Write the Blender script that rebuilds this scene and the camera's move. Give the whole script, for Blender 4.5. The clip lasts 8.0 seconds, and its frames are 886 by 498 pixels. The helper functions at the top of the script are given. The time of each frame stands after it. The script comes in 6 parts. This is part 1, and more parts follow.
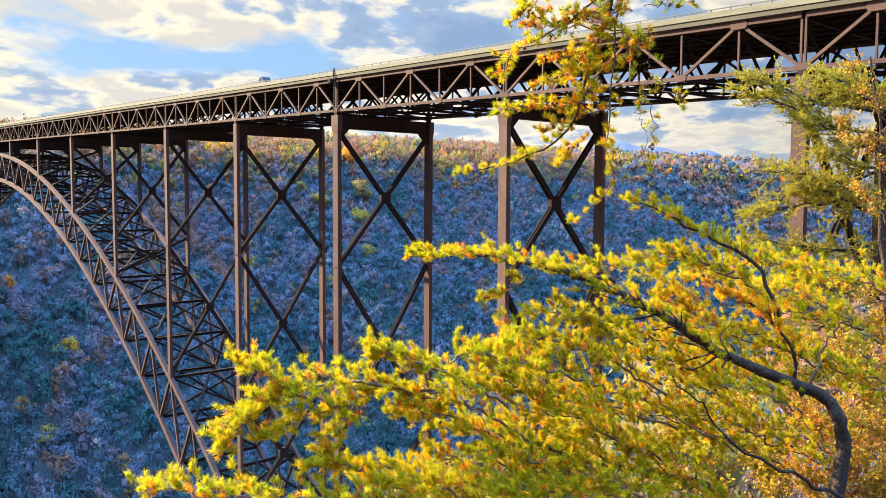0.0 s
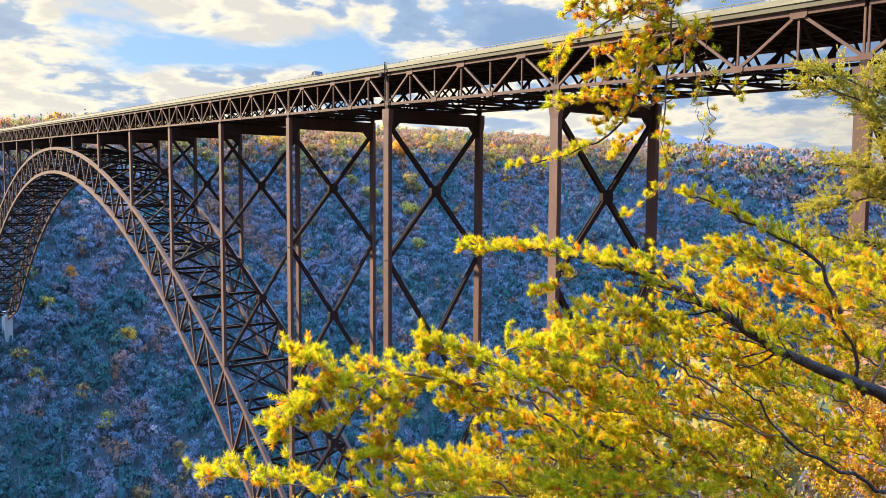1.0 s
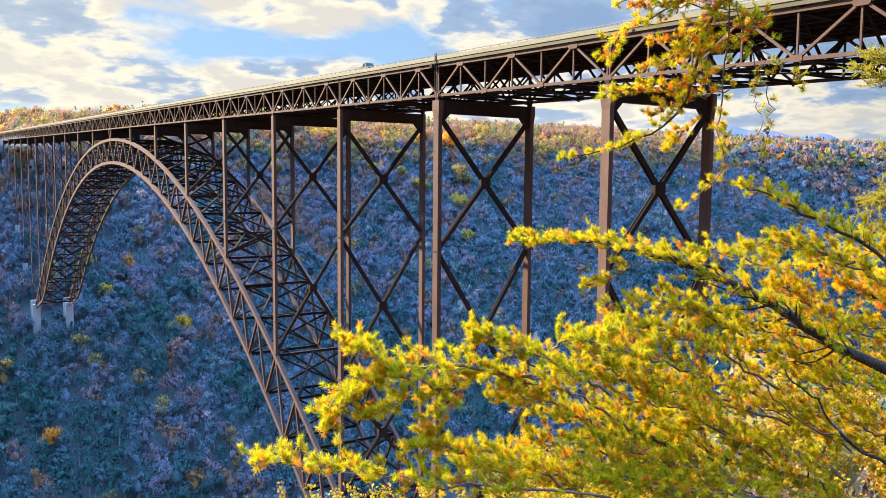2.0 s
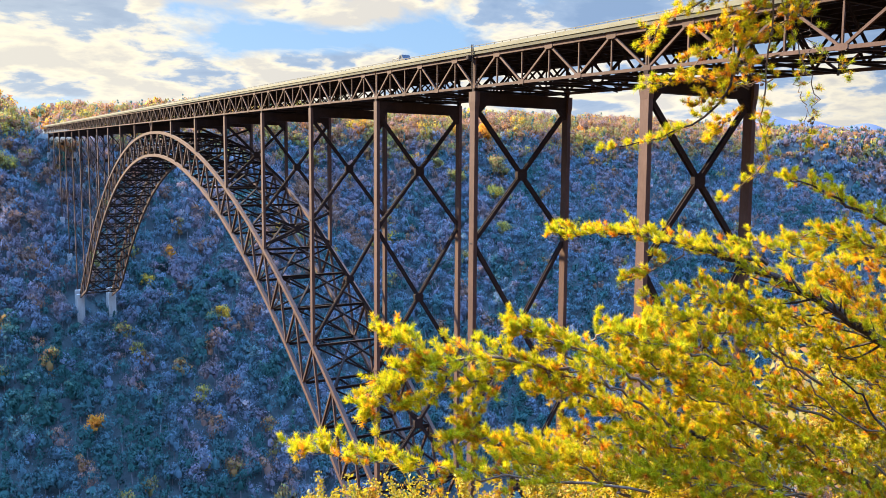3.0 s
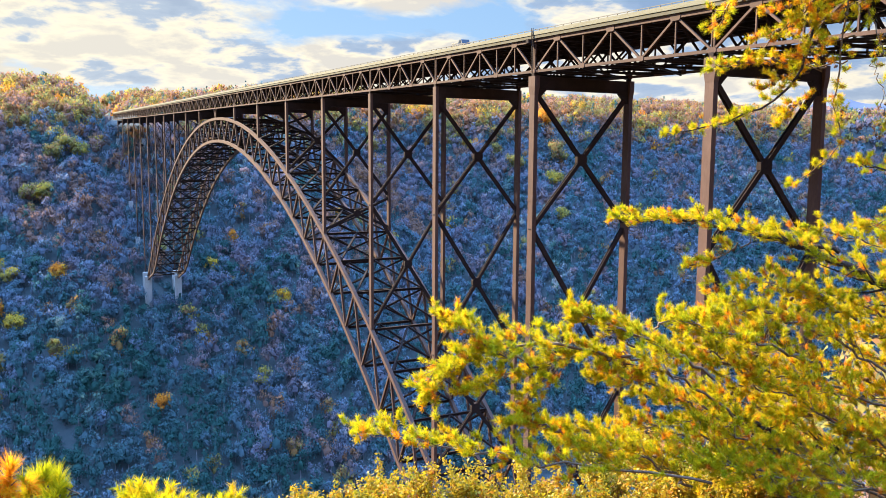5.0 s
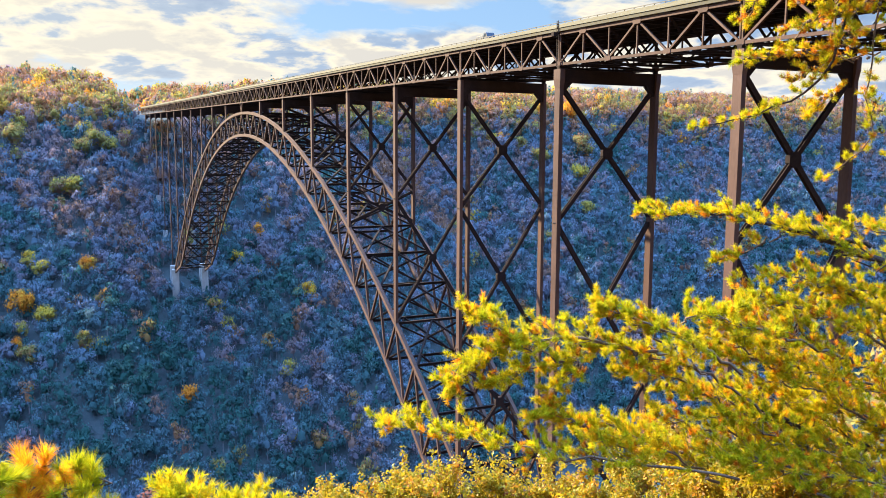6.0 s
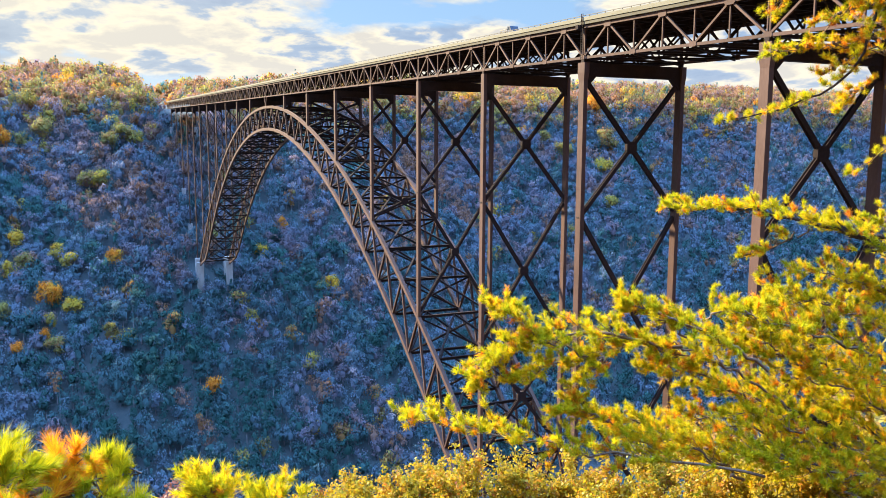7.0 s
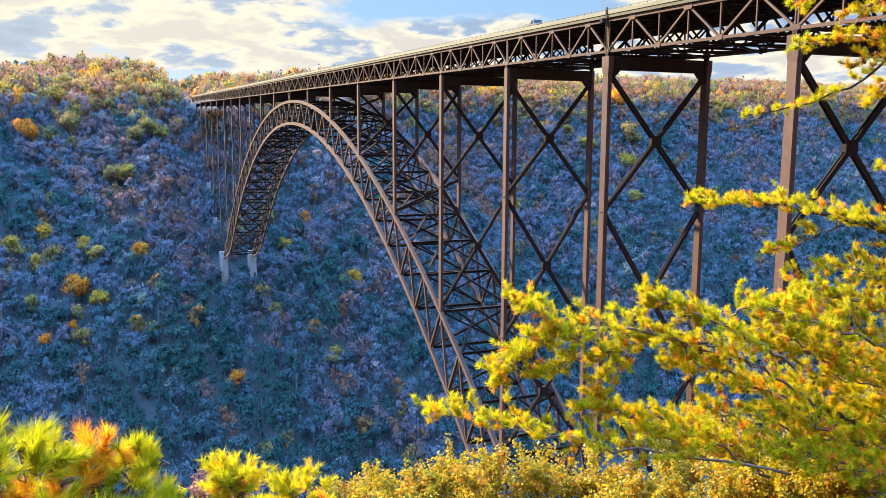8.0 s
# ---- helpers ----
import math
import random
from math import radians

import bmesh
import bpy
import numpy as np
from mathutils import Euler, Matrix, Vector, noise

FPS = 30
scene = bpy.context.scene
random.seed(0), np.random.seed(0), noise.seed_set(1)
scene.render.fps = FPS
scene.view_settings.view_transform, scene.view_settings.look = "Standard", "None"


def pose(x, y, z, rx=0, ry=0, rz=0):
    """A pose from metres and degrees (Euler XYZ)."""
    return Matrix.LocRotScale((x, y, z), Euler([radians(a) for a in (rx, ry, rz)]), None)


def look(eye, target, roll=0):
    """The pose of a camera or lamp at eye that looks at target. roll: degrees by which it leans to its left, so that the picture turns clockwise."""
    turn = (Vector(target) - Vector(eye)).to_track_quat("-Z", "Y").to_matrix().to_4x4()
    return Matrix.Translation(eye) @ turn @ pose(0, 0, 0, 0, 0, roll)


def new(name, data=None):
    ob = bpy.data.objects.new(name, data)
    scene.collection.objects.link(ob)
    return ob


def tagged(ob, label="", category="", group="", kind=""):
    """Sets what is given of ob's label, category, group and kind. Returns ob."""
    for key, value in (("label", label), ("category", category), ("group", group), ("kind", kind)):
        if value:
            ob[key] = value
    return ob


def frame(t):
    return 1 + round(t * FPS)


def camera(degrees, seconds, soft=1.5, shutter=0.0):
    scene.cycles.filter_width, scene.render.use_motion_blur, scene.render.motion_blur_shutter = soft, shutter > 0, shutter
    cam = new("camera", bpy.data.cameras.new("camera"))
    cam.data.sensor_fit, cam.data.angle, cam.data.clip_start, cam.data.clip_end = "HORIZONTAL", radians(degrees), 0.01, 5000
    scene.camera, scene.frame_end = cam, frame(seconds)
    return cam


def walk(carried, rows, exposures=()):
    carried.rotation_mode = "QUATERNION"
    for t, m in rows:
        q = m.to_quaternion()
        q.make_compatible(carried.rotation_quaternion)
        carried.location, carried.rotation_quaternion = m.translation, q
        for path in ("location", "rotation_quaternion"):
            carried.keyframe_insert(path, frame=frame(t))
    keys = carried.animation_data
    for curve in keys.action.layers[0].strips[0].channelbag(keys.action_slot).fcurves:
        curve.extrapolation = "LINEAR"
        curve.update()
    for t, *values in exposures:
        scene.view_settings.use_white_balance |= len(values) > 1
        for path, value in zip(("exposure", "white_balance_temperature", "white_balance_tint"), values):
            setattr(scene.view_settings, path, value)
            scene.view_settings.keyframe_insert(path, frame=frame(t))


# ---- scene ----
# ---- camera ----
cam = camera(57.33, 8.0, soft=0.5)
walk(cam, [
    (0.0, pose(-81.294, -122.571, -14.763, 86.040, -0.284, -41.214)),
    (0.5, pose(-81.303, -122.563, -14.763, 85.813, -0.279, -39.521)),
    (1.0, pose(-81.313, -122.555, -14.763, 85.558, -0.328, -37.691)),
    (1.5, pose(-81.323, -122.548, -14.763, 85.264, -0.409, -35.902)),
    (2.0, pose(-81.333, -122.541, -14.763, 84.930, -0.479, -34.204)),
    (3.5, pose(-81.354, -122.527, -14.763, 84.058, -0.329, -30.569)),
    (4.0, pose(-81.361, -122.523, -14.763, 83.780, -0.318, -29.447)),
    (4.5, pose(-81.367, -122.520, -14.763, 83.524, -0.343, -28.462)),
    (6.0, pose(-81.383, -122.512, -14.763, 82.836, -0.232, -25.827)),
    (6.5, pose(-81.389, -122.509, -14.763, 82.618, -0.196, -25.016)),
    (7.0, pose(-81.394, -122.507, -14.763, 82.407, -0.251, -24.210)),
    (7.5, pose(-81.399, -122.505, -14.763, 82.191, -0.220, -23.404)),
    (8.0, pose(-81.404, -122.502, -14.763, 82.005, -0.239, -22.609)),
])

# ---- world, sun and exposure ----
SUN_AZ = radians(26)      # counter-clockwise from +Y
SUN_EL = radians(32)
SUN_DIR = Vector((-math.sin(SUN_AZ) * math.cos(SUN_EL), math.cos(SUN_AZ) * math.cos(SUN_EL), math.sin(SUN_EL)))
scene.view_settings.exposure = 2.35


class Nodes:
    """Short hand for building node trees."""

    def __init__(self, tree):
        self.tree = tree
        tree.nodes.clear()

    def add(self, kind, inputs=()):
        n = self.tree.nodes.new(kind)
        for k, v in dict(inputs).items():
            if isinstance(v, bpy.types.NodeSocket):
                self.tree.links.new(v, n.inputs[k])
            else:
                n.inputs[k].default_value = v
        return n

    def math(self, op, a, b=0.0, clamp=False):
        n = self.add("ShaderNodeMath", {0: a, 1: b})
        n.operation, n.use_clamp = op, clamp
        return n.outputs[0]

    def ramp(self, fac, stops, mode="LINEAR"):
        n = self.add("ShaderNodeValToRGB", {"Fac": fac})
        n.color_ramp.interpolation = mode
        el = n.color_ramp.elements
        while len(el) < len(stops):
            el.new(1.0)
        for e, (p, c) in zip(el, stops):
            e.position = p
            e.color = (*c, 1) if len(c) == 3 else c
        return n.outputs[0]

    def mix(self, fac, a, b, mode="MIX"):
        n = self.add("ShaderNodeMix")
        n.data_type, n.blend_type = "RGBA", mode
        for key, v in ((0, fac), (6, a), (7, b)):
            if isinstance(v, bpy.types.NodeSocket):
                self.tree.links.new(v, n.inputs[key])
            else:
                n.inputs[key].default_value = v if key == 0 else (*v[:3], 1)
        return n.outputs[2]


def build_world():
    w = bpy.data.worlds.new("sky")
    w.use_nodes = True
    scene.world = w
    n = Nodes(w.node_tree)
    sky = n.add("ShaderNodeTexSky")
    sky.sky_type, sky.sun_disc = "NISHITA", False
    sky.sun_elevation, sky.sun_rotation = SUN_EL, -SUN_AZ
    sky.air_density, sky.dust_density, sky.ozone_density = 1.0, 0.6, 2.0
    co = n.add("ShaderNodeTexCoord").outputs["Generated"]
    xyz = n.add("ShaderNodeSeparateXYZ", {0: co})
    up = n.math("ADD", n.math("MAXIMUM", xyz.outputs[2], 0.0), 0.22)
    flat = n.add("ShaderNodeCombineXYZ", {0: n.math("DIVIDE", xyz.outputs[0], up), 1: n.math("DIVIDE", xyz.outputs[1], up), 2: 3.7}).outputs[0]
    big = n.add("ShaderNodeTexNoise", {"Vector": flat, "Scale": 1.5, "Detail": 9.0, "Roughness": 0.55, "Distortion": 0.3}).outputs[0]
    body = n.add("ShaderNodeTexNoise", {"Vector": flat, "Scale": 3.1, "Detail": 10.0, "Roughness": 0.56, "Distortion": 0.15}).outputs[0]
    cover = n.ramp(big, [(0.35, (0, 0, 0)), (0.44, (1, 1, 1))])
    cover = n.math("MULTIPLY", cover, n.ramp(xyz.outputs[2], [(0.25, (1, 1, 1)), (0.55, (0.30, 0.30, 0.30))]))
    # cloud bodies: blue-grey where thick, bright where thin and towards the sun
    dot = n.add("ShaderNodeVectorMath", {0: co, 1: tuple(SUN_DIR)})
    dot.operation = "DOT_PRODUCT"
    glow = n.math("POWER", n.math("MAXIMUM", dot.outputs["Value"], 0.0), 4.0)
    thick = n.ramp(body, [(0.40, (5.4, 5.2, 4.9)), (0.475, (7.6, 7.0, 5.6)), (0.51, (6.0, 5.9, 5.6)), (0.55, (2.7, 3.7, 5.3)), (0.64, (2.0, 3.0, 4.7))])
    bright = n.mix(n.math("MULTIPLY", glow, 0.5, clamp=True), thick, (8.0, 7.4, 5.4))
    blue = n.mix(0.7, sky.outputs[0], (2.3, 4.1, 6.8))
    col = n.mix(cover, blue, bright)
    low = n.ramp(xyz.outputs[2], [(0.0, (1, 1, 1)), (0.10, (0, 0, 0))])
    col = n.mix(n.math("MULTIPLY", low, 0.55), col, (7.2, 7.0, 6.3))
    # unseen blue glow added overhead to light the woods; sky dimmed opposite the sun
    high = n.ramp(xyz.outputs[2], [(0.45, (0, 0, 0)), (0.85, (1, 1, 1))])
    col = n.mix(high, col, (20.5, 37.5, 73.0))
    side = n.ramp(n.math("ADD", n.math("MULTIPLY", dot.outputs["Value"], 0.5), 0.5), [(0.24, (0.08, 0.10, 0.15)), (0.62, (1, 1, 1))])
    col = n.mix(1.0, col, side, mode="MULTIPLY")
    bg = n.add("ShaderNodeBackground", {"Color": col, "Strength": 0.0285})
    n.add("ShaderNodeOutputWorld", {"Surface": bg.outputs[0]})


build_world()
sun = new("sun", bpy.data.lights.new("sun", "SUN"))
sun.data.energy, sun.data.angle, sun.data.color = 5.0, radians(0.6), (1.0, 0.81, 0.53)
sun.matrix_world = look((0, 0, 300), Vector((0, 0, 300)) - SUN_DIR)

# ---- materials ----


def surface(name, stops, scale, rough=0.6, metal=0.0, bump=0.0, bump_scale=None, spec=0.5, detail=6.0, stretch=(1, 1, 1), vary=0.0):
    """A material whose colour runs through stops by two scales of noise."""
    m = bpy.data.materials.new(name)
    m.use_nodes = True
    n = Nodes(m.node_tree)
    co = n.add("ShaderNodeTexCoord").outputs["Object"]
    co = n.add("ShaderNodeMapping", {"Vector": co, "Scale": stretch}).outputs[0]
    a = n.add("ShaderNodeTexNoise", {"Vector": co, "Scale": scale, "Detail": detail, "Roughness": 0.6}).outputs[0]
    b = n.add("ShaderNodeTexNoise", {"Vector": co, "Scale": scale * 9, "Detail": 4.0, "Roughness": 0.6}).outputs[0]
    fac = n.math("ADD", n.math("MULTIPLY", a, 0.65), n.math("MULTIPLY", b, 0.35))
    if vary:
        rnd = n.add("ShaderNodeObjectInfo").outputs["Random"]
        fac = n.math("ADD", fac, n.math("MULTIPLY", n.math("SUBTRACT", rnd, 0.5), vary))
    col = n.ramp(fac, stops)
    ins = {"Base Color": col, "Roughness": rough, "Metallic": metal, "Specular IOR Level": spec}
    if bump:
        c = n.add("ShaderNodeTexNoise", {"Vector": co, "Scale": bump_scale or scale * 20, "Detail": 5.0})
        ins["Normal"] = n.add("ShaderNodeBump", {"Height": c.outputs[0], "Strength": bump, "Distance": 0.05}).outputs[0]
    p = n.add("ShaderNodeBsdfPrincipled", ins)
    n.add("ShaderNodeOutputMaterial", {"Surface": p.outputs[0]})
    return m


def leafage(name, stops, through_light=0.45, rough=0.5, spec=0.3, noise_scale=0.0, noise_gain=0.0):
    """Leaves: the colour follows the tint of each leaf or crown, with light shining through."""
    m = bpy.data.materials.new(name)
    m.use_nodes = True
    n = Nodes(m.node_tree)
    att = n.add("ShaderNodeAttribute")
    att.attribute_name = "tint"
    fac = att.outputs["Fac"]
    if noise_scale:
        co = n.add("ShaderNodeTexCoord").outputs["Object"]
        a = n.add("ShaderNodeTexNoise", {"Vector": co, "Scale": noise_scale, "Detail": 3.0}).outputs[0]
        fac = n.math("ADD", fac, n.math("MULTIPLY", n.math("SUBTRACT", a, 0.5), noise_gain))
    col = n.ramp(fac, stops)
    p = n.add("ShaderNodeBsdfPrincipled", {"Base Color": col, "Roughness": rough, "Specular IOR Level": spec})
    t = n.add("ShaderNodeBsdfTranslucent", {"Color": col})
    mixed = n.add("ShaderNodeMixShader", {0: through_light, 1: p.outputs[0], 2: t.outputs[0]})
    n.add("ShaderNodeOutputMaterial", {"Surface": mixed.outputs[0]})
    return m


STEEL = surface("weathering_steel", [(0.25, (0.0392, 0.0207, 0.016)), (0.5, (0.0686, 0.0365, 0.0275)), (0.75, (0.0986, 0.0552, 0.042))], 0.35, rough=0.75, bump=0.15, bump_scale=6, vary=0.18, stretch=(1, 1, 0.35), spec=0.25)
# STEEL again, with the shade under and between members put into the colour
STEEL_SHADED = surface("shaded_weathering_steel", [(0.25, (0.0117, 0.00845, 0.00884)), (0.5, (0.0215, 0.0143, 0.0136)), (0.75, (0.0358, 0.0234, 0.0204))], 0.4, rough=0.85, bump=0.1, bump_scale=6, vary=0.15, spec=0.15)
CONCRETE = surface("aged_concrete", [(0.3, (0.104, 0.0976, 0.06)), (0.5, (0.144, 0.1376, 0.0896)), (0.7, (0.188, 0.1776, 0.124))], 0.6, rough=0.85, bump=0.2, bump_scale=8, stretch=(1, 0.25, 2.0))
PIER = surface("pale_pier_concrete", [(0.3, (0.30, 0.30, 0.29)), (0.7, (0.46, 0.455, 0.44))], 0.3, rough=0.9, stretch=(1, 1, 0.3))
# olive edge concrete, with the parapet's shadow put into its colour
EDGE = surface("shaded_edge_concrete", [(0.3, (0.056, 0.052, 0.032)), (0.7, (0.096, 0.088, 0.056))], 0.5, rough=0.9, stretch=(1, 0.3, 2.0))
# a darker concrete than the parapet, for the deck slab
SLAB = surface("dark_slab_concrete", [(0.3, (0.07, 0.065, 0.06)), (0.7, (0.13, 0.12, 0.105))], 0.5, rough=0.9)
ASPHALT = surface("asphalt", [(0.3, (0.04, 0.04, 0.042)), (0.7, (0.075, 0.073, 0.07))], 0.8, rough=0.9, bump=0.3)
GALV = surface("galvanised_rail", [(0.3, (0.045, 0.045, 0.042)), (0.7, (0.085, 0.082, 0.075))], 2.0, rough=0.6, metal=0.3)
BARK = surface("pine_bark", [(0.3, (0.0128, 0.0078, 0.00525)), (0.5, (0.032, 0.0195, 0.0128)), (0.66, (0.068, 0.0437, 0.0285)), (0.8, (0.152, 0.117, 0.09))], 7.0, rough=0.95, bump=1.0, bump_scale=30, stretch=(1, 1, 0.5))
TWIG = surface("twig_bark", [(0.3, (0.06, 0.04, 0.025)), (0.7, (0.16, 0.10, 0.06))], 20.0, rough=0.85)
CONE = surface("pine_cone", [(0.3, (0.05, 0.03, 0.02)), (0.7, (0.15, 0.09, 0.05))], 60.0, rough=0.8)
NEEDLE = leafage("pine_needles", [(0.0, (0.32, 0.345, 0.008)), (0.22, (0.58, 0.475, 0.009)), (0.45, (0.77, 0.49, 0.010)), (0.62, (0.80, 0.39, 0.012)), (0.82, (0.70, 0.23, 0.014)), (1.0, (0.46, 0.12, 0.012))], 0.54, spec=0.15)
# the cool stops carry the blue haze of distance in the crown colour
FOREST = leafage("hazed_autumn_crowns", [(0.0, (0.041, 0.120, 0.106)), (0.20, (0.075, 0.155, 0.172)), (0.38, (0.150, 0.208, 0.275)), (0.52, (0.225, 0.192, 0.235)), (0.64, (0.265, 0.165, 0.140)), (0.73, (0.33, 0.145, 0.056)), (0.80, (0.225, 0.230, 0.085)), (0.88, (0.58, 0.40, 0.049)), (1.0, (0.70, 0.24, 0.030))], 0.5, rough=0.9, spec=0.05, noise_scale=0.3, noise_gain=0.10)
RUSSET = leafage("russet_leaves", [(0.0, (0.16, 0.06, 0.045)), (1.0, (0.30, 0.14, 0.10))], 0.35)
CEDAR = leafage("cedar_sprays", [(0.0, (0.176, 0.181, 0.0187)), (0.5, (0.363, 0.3, 0.0234)), (1.0, (0.468, 0.362, 0.0374))], 0.5)
GOLD = leafage("golden_leaves", [(0.0, (0.205, 0.205, 0.014)), (0.4, (0.39, 0.276, 0.0154)), (0.75, (0.37, 0.162, 0.014)), (1.0, (0.254, 0.0666, 0.014))], 0.5)



def woodland_floor():
    """Brown leaf litter near the overlook, brush in hazed blue-grey over the far slopes."""
    m = bpy.data.materials.new("woodland_floor")
    m.use_nodes = True
    n = Nodes(m.node_tree)
    co = n.add("ShaderNodeTexCoord").outputs["Object"]
    a = n.add("ShaderNodeTexNoise", {"Vector": co, "Scale": 0.25, "Detail": 8.0, "Roughness": 0.65}).outputs[0]
    b = n.add("ShaderNodeTexNoise", {"Vector": co, "Scale": 5.0, "Detail": 5.0, "Roughness": 0.7}).outputs[0]
    fac = n.math("ADD", n.math("MULTIPLY", a, 0.5), n.math("MULTIPLY", b, 0.5))
    litter = n.ramp(fac, [(0.3, (0.018, 0.013, 0.009)), (0.45, (0.045, 0.029, 0.016)), (0.58, (0.078, 0.047, 0.022)), (0.72, (0.12, 0.072, 0.03))])
    # brush colour holds the forest floor's shade and the blue of distance
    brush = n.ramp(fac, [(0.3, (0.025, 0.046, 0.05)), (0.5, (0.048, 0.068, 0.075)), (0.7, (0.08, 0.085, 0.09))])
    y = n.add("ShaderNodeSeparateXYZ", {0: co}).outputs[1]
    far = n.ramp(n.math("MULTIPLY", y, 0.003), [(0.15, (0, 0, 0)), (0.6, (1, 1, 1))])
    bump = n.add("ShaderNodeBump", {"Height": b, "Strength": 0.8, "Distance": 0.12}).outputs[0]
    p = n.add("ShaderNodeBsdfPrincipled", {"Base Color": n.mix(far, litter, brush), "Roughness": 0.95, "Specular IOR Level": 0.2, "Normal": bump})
    n.add("ShaderNodeOutputMaterial", {"Surface": p.outputs[0]})
    return m


FLOOR_OF_WOODS = woodland_floor()
GREY_TRUNK = surface("grey_trunks", [(0.3, (0.10, 0.10, 0.11)), (0.7, (0.20, 0.19, 0.20))], 0.5, rough=0.95)

# ---- mesh helpers ----


def mesh_object(name, verts, faces, material, parent=None, label="", tint=None, smooth=False, normals=None):
    me = bpy.data.meshes.new(name)
    verts = np.asarray(verts, dtype=np.float32)
    if isinstance(faces, np.ndarray):
        k = faces.shape[1]
        me.vertices.add(len(verts))
        me.vertices.foreach_set("co", verts.ravel())
        me.loops.add(faces.size)
        me.loops.foreach_set("vertex_index", faces.ravel().astype(np.int32))
        me.polygons.add(len(faces))
        me.polygons.foreach_set("loop_start", np.arange(0, faces.size, k, dtype=np.int32))
        me.update(calc_edges=True)
    else:
        me.from_pydata(verts.tolist(), [], faces)
    if tint is not None:
        me.attributes.new("tint", "FLOAT", "POINT").data.foreach_set("value", np.asarray(tint, dtype=np.float32))
    if smooth:
        me.polygons.foreach_set("use_smooth", np.ones(len(me.polygons), dtype=bool))
    if normals is not None:
        me.polygons.foreach_set("use_smooth", np.ones(len(me.polygons), dtype=bool))
        me.normals_split_custom_set_from_vertices(normals.tolist())
    me.materials.append(material)
    ob = new(name, me)
    if parent is not None:
        ob.parent = parent
    if label:
        tagged(ob, label)
    return ob


def thing(name, label, category, at=(0, 0, 0), group="", kind=""):
    ob = new(name)
    ob.location = at
    return tagged(ob, label, category, group, kind)


class Steel:
    """Gathers beams into one mesh."""

    def __init__(self):
        self.v, self.f = [], []

    def prism(self, outline, a, b, up):
        """Extrude an outline (pairs: across, along up) from a to b."""
        a, b = Vector(a), Vector(b)
        z = (b - a).normalized()
        x = Vector(up).cross(z)
        x = x.normalized() if x.length > 1e-4 else Vector((1, 0, 0))
        y = z.cross(x)
        n, s = len(outline), len(self.v)
        for p in (a, b):
            self.v += [p + x * u + y * w for u, w in outline]
        self.f += [(s + i, s + (i + 1) % n, s + n + (i + 1) % n, s + n + i) for i in range(n)]
        self.f += [tuple(s + i for i in reversed(range(n))), tuple(s + n + i for i in range(n))]

    def taper(self, x, y, z0, z1, w0, d0, w1, d1):
        """An upright block that widens from (w0, d0) at z0 to (w1, d1) at z1."""
        s = len(self.v)
        for z, w, d in ((z0, w0, d0), (z1, w1, d1)):
            self.v += [Vector((x + u * w / 2, y + v * d / 2, z)) for u, v in ((-1, -1), (1, -1), (1, 1), (-1, 1))]
        self.f += [(s + i, s + (i + 1) % 4, s + 4 + (i + 1) % 4, s + 4 + i) for i in range(4)] + [(s + 3, s + 2, s + 1, s), (s + 4, s + 5, s + 6, s + 7)]

    def box(self, a, b, w, d, up=(0, 0, 1)):
        self.prism([(-w / 2, -d / 2), (w / 2, -d / 2), (w / 2, d / 2), (-w / 2, d / 2)], a, b, up)

    def i_beam(self, a, b, w, d, up=(0, 0, 1), t=0.12):
        h, q = d / 2, w / 2
        e = t * 0.6
        self.prism([(-q, -h), (q, -h), (q, -h + t), (e, -h + t), (e, h - t), (q, h - t), (q, h), (-q, h), (-q, h - t), (-e, h - t), (-e, -h + t), (-q, -h + t)], a, b, up)

    def block(self, lo, hi):
        x0, y0, z0 = lo
        x1, y1, z1 = hi
        self.box(((x0 + x1) / 2, y0, (z0 + z1) / 2), ((x0 + x1) / 2, y1, (z0 + z1) / 2), x1 - x0, z1 - z0)

    def make(self, name, material, parent=None, label=""):
        return mesh_object(name, [tuple(p) for p in self.v], self.f, material, parent, label)


# ---- the lie of the land ----
RIVER_Z = -250.0


def wavy(x, y, size, seed):
    """Smooth rolling noise between about -1 and 1."""
    k = 1.0 / size
    return (np.sin(x * k * 1.7 + seed) * np.cos(y * k * 1.3 + seed * 2.1) + 0.6 * np.sin(x * k * 3.1 + y * k * 2.3 + seed * 3.7)
            + 0.35 * np.sin(x * k * 6.3 - y * k * 4.9 + seed * 5.3)) / 1.6


def ease(a, b, t):
    t = np.clip((t - a) / (b - a), 0, 1)
    return t * t * (3 - 2 * t)


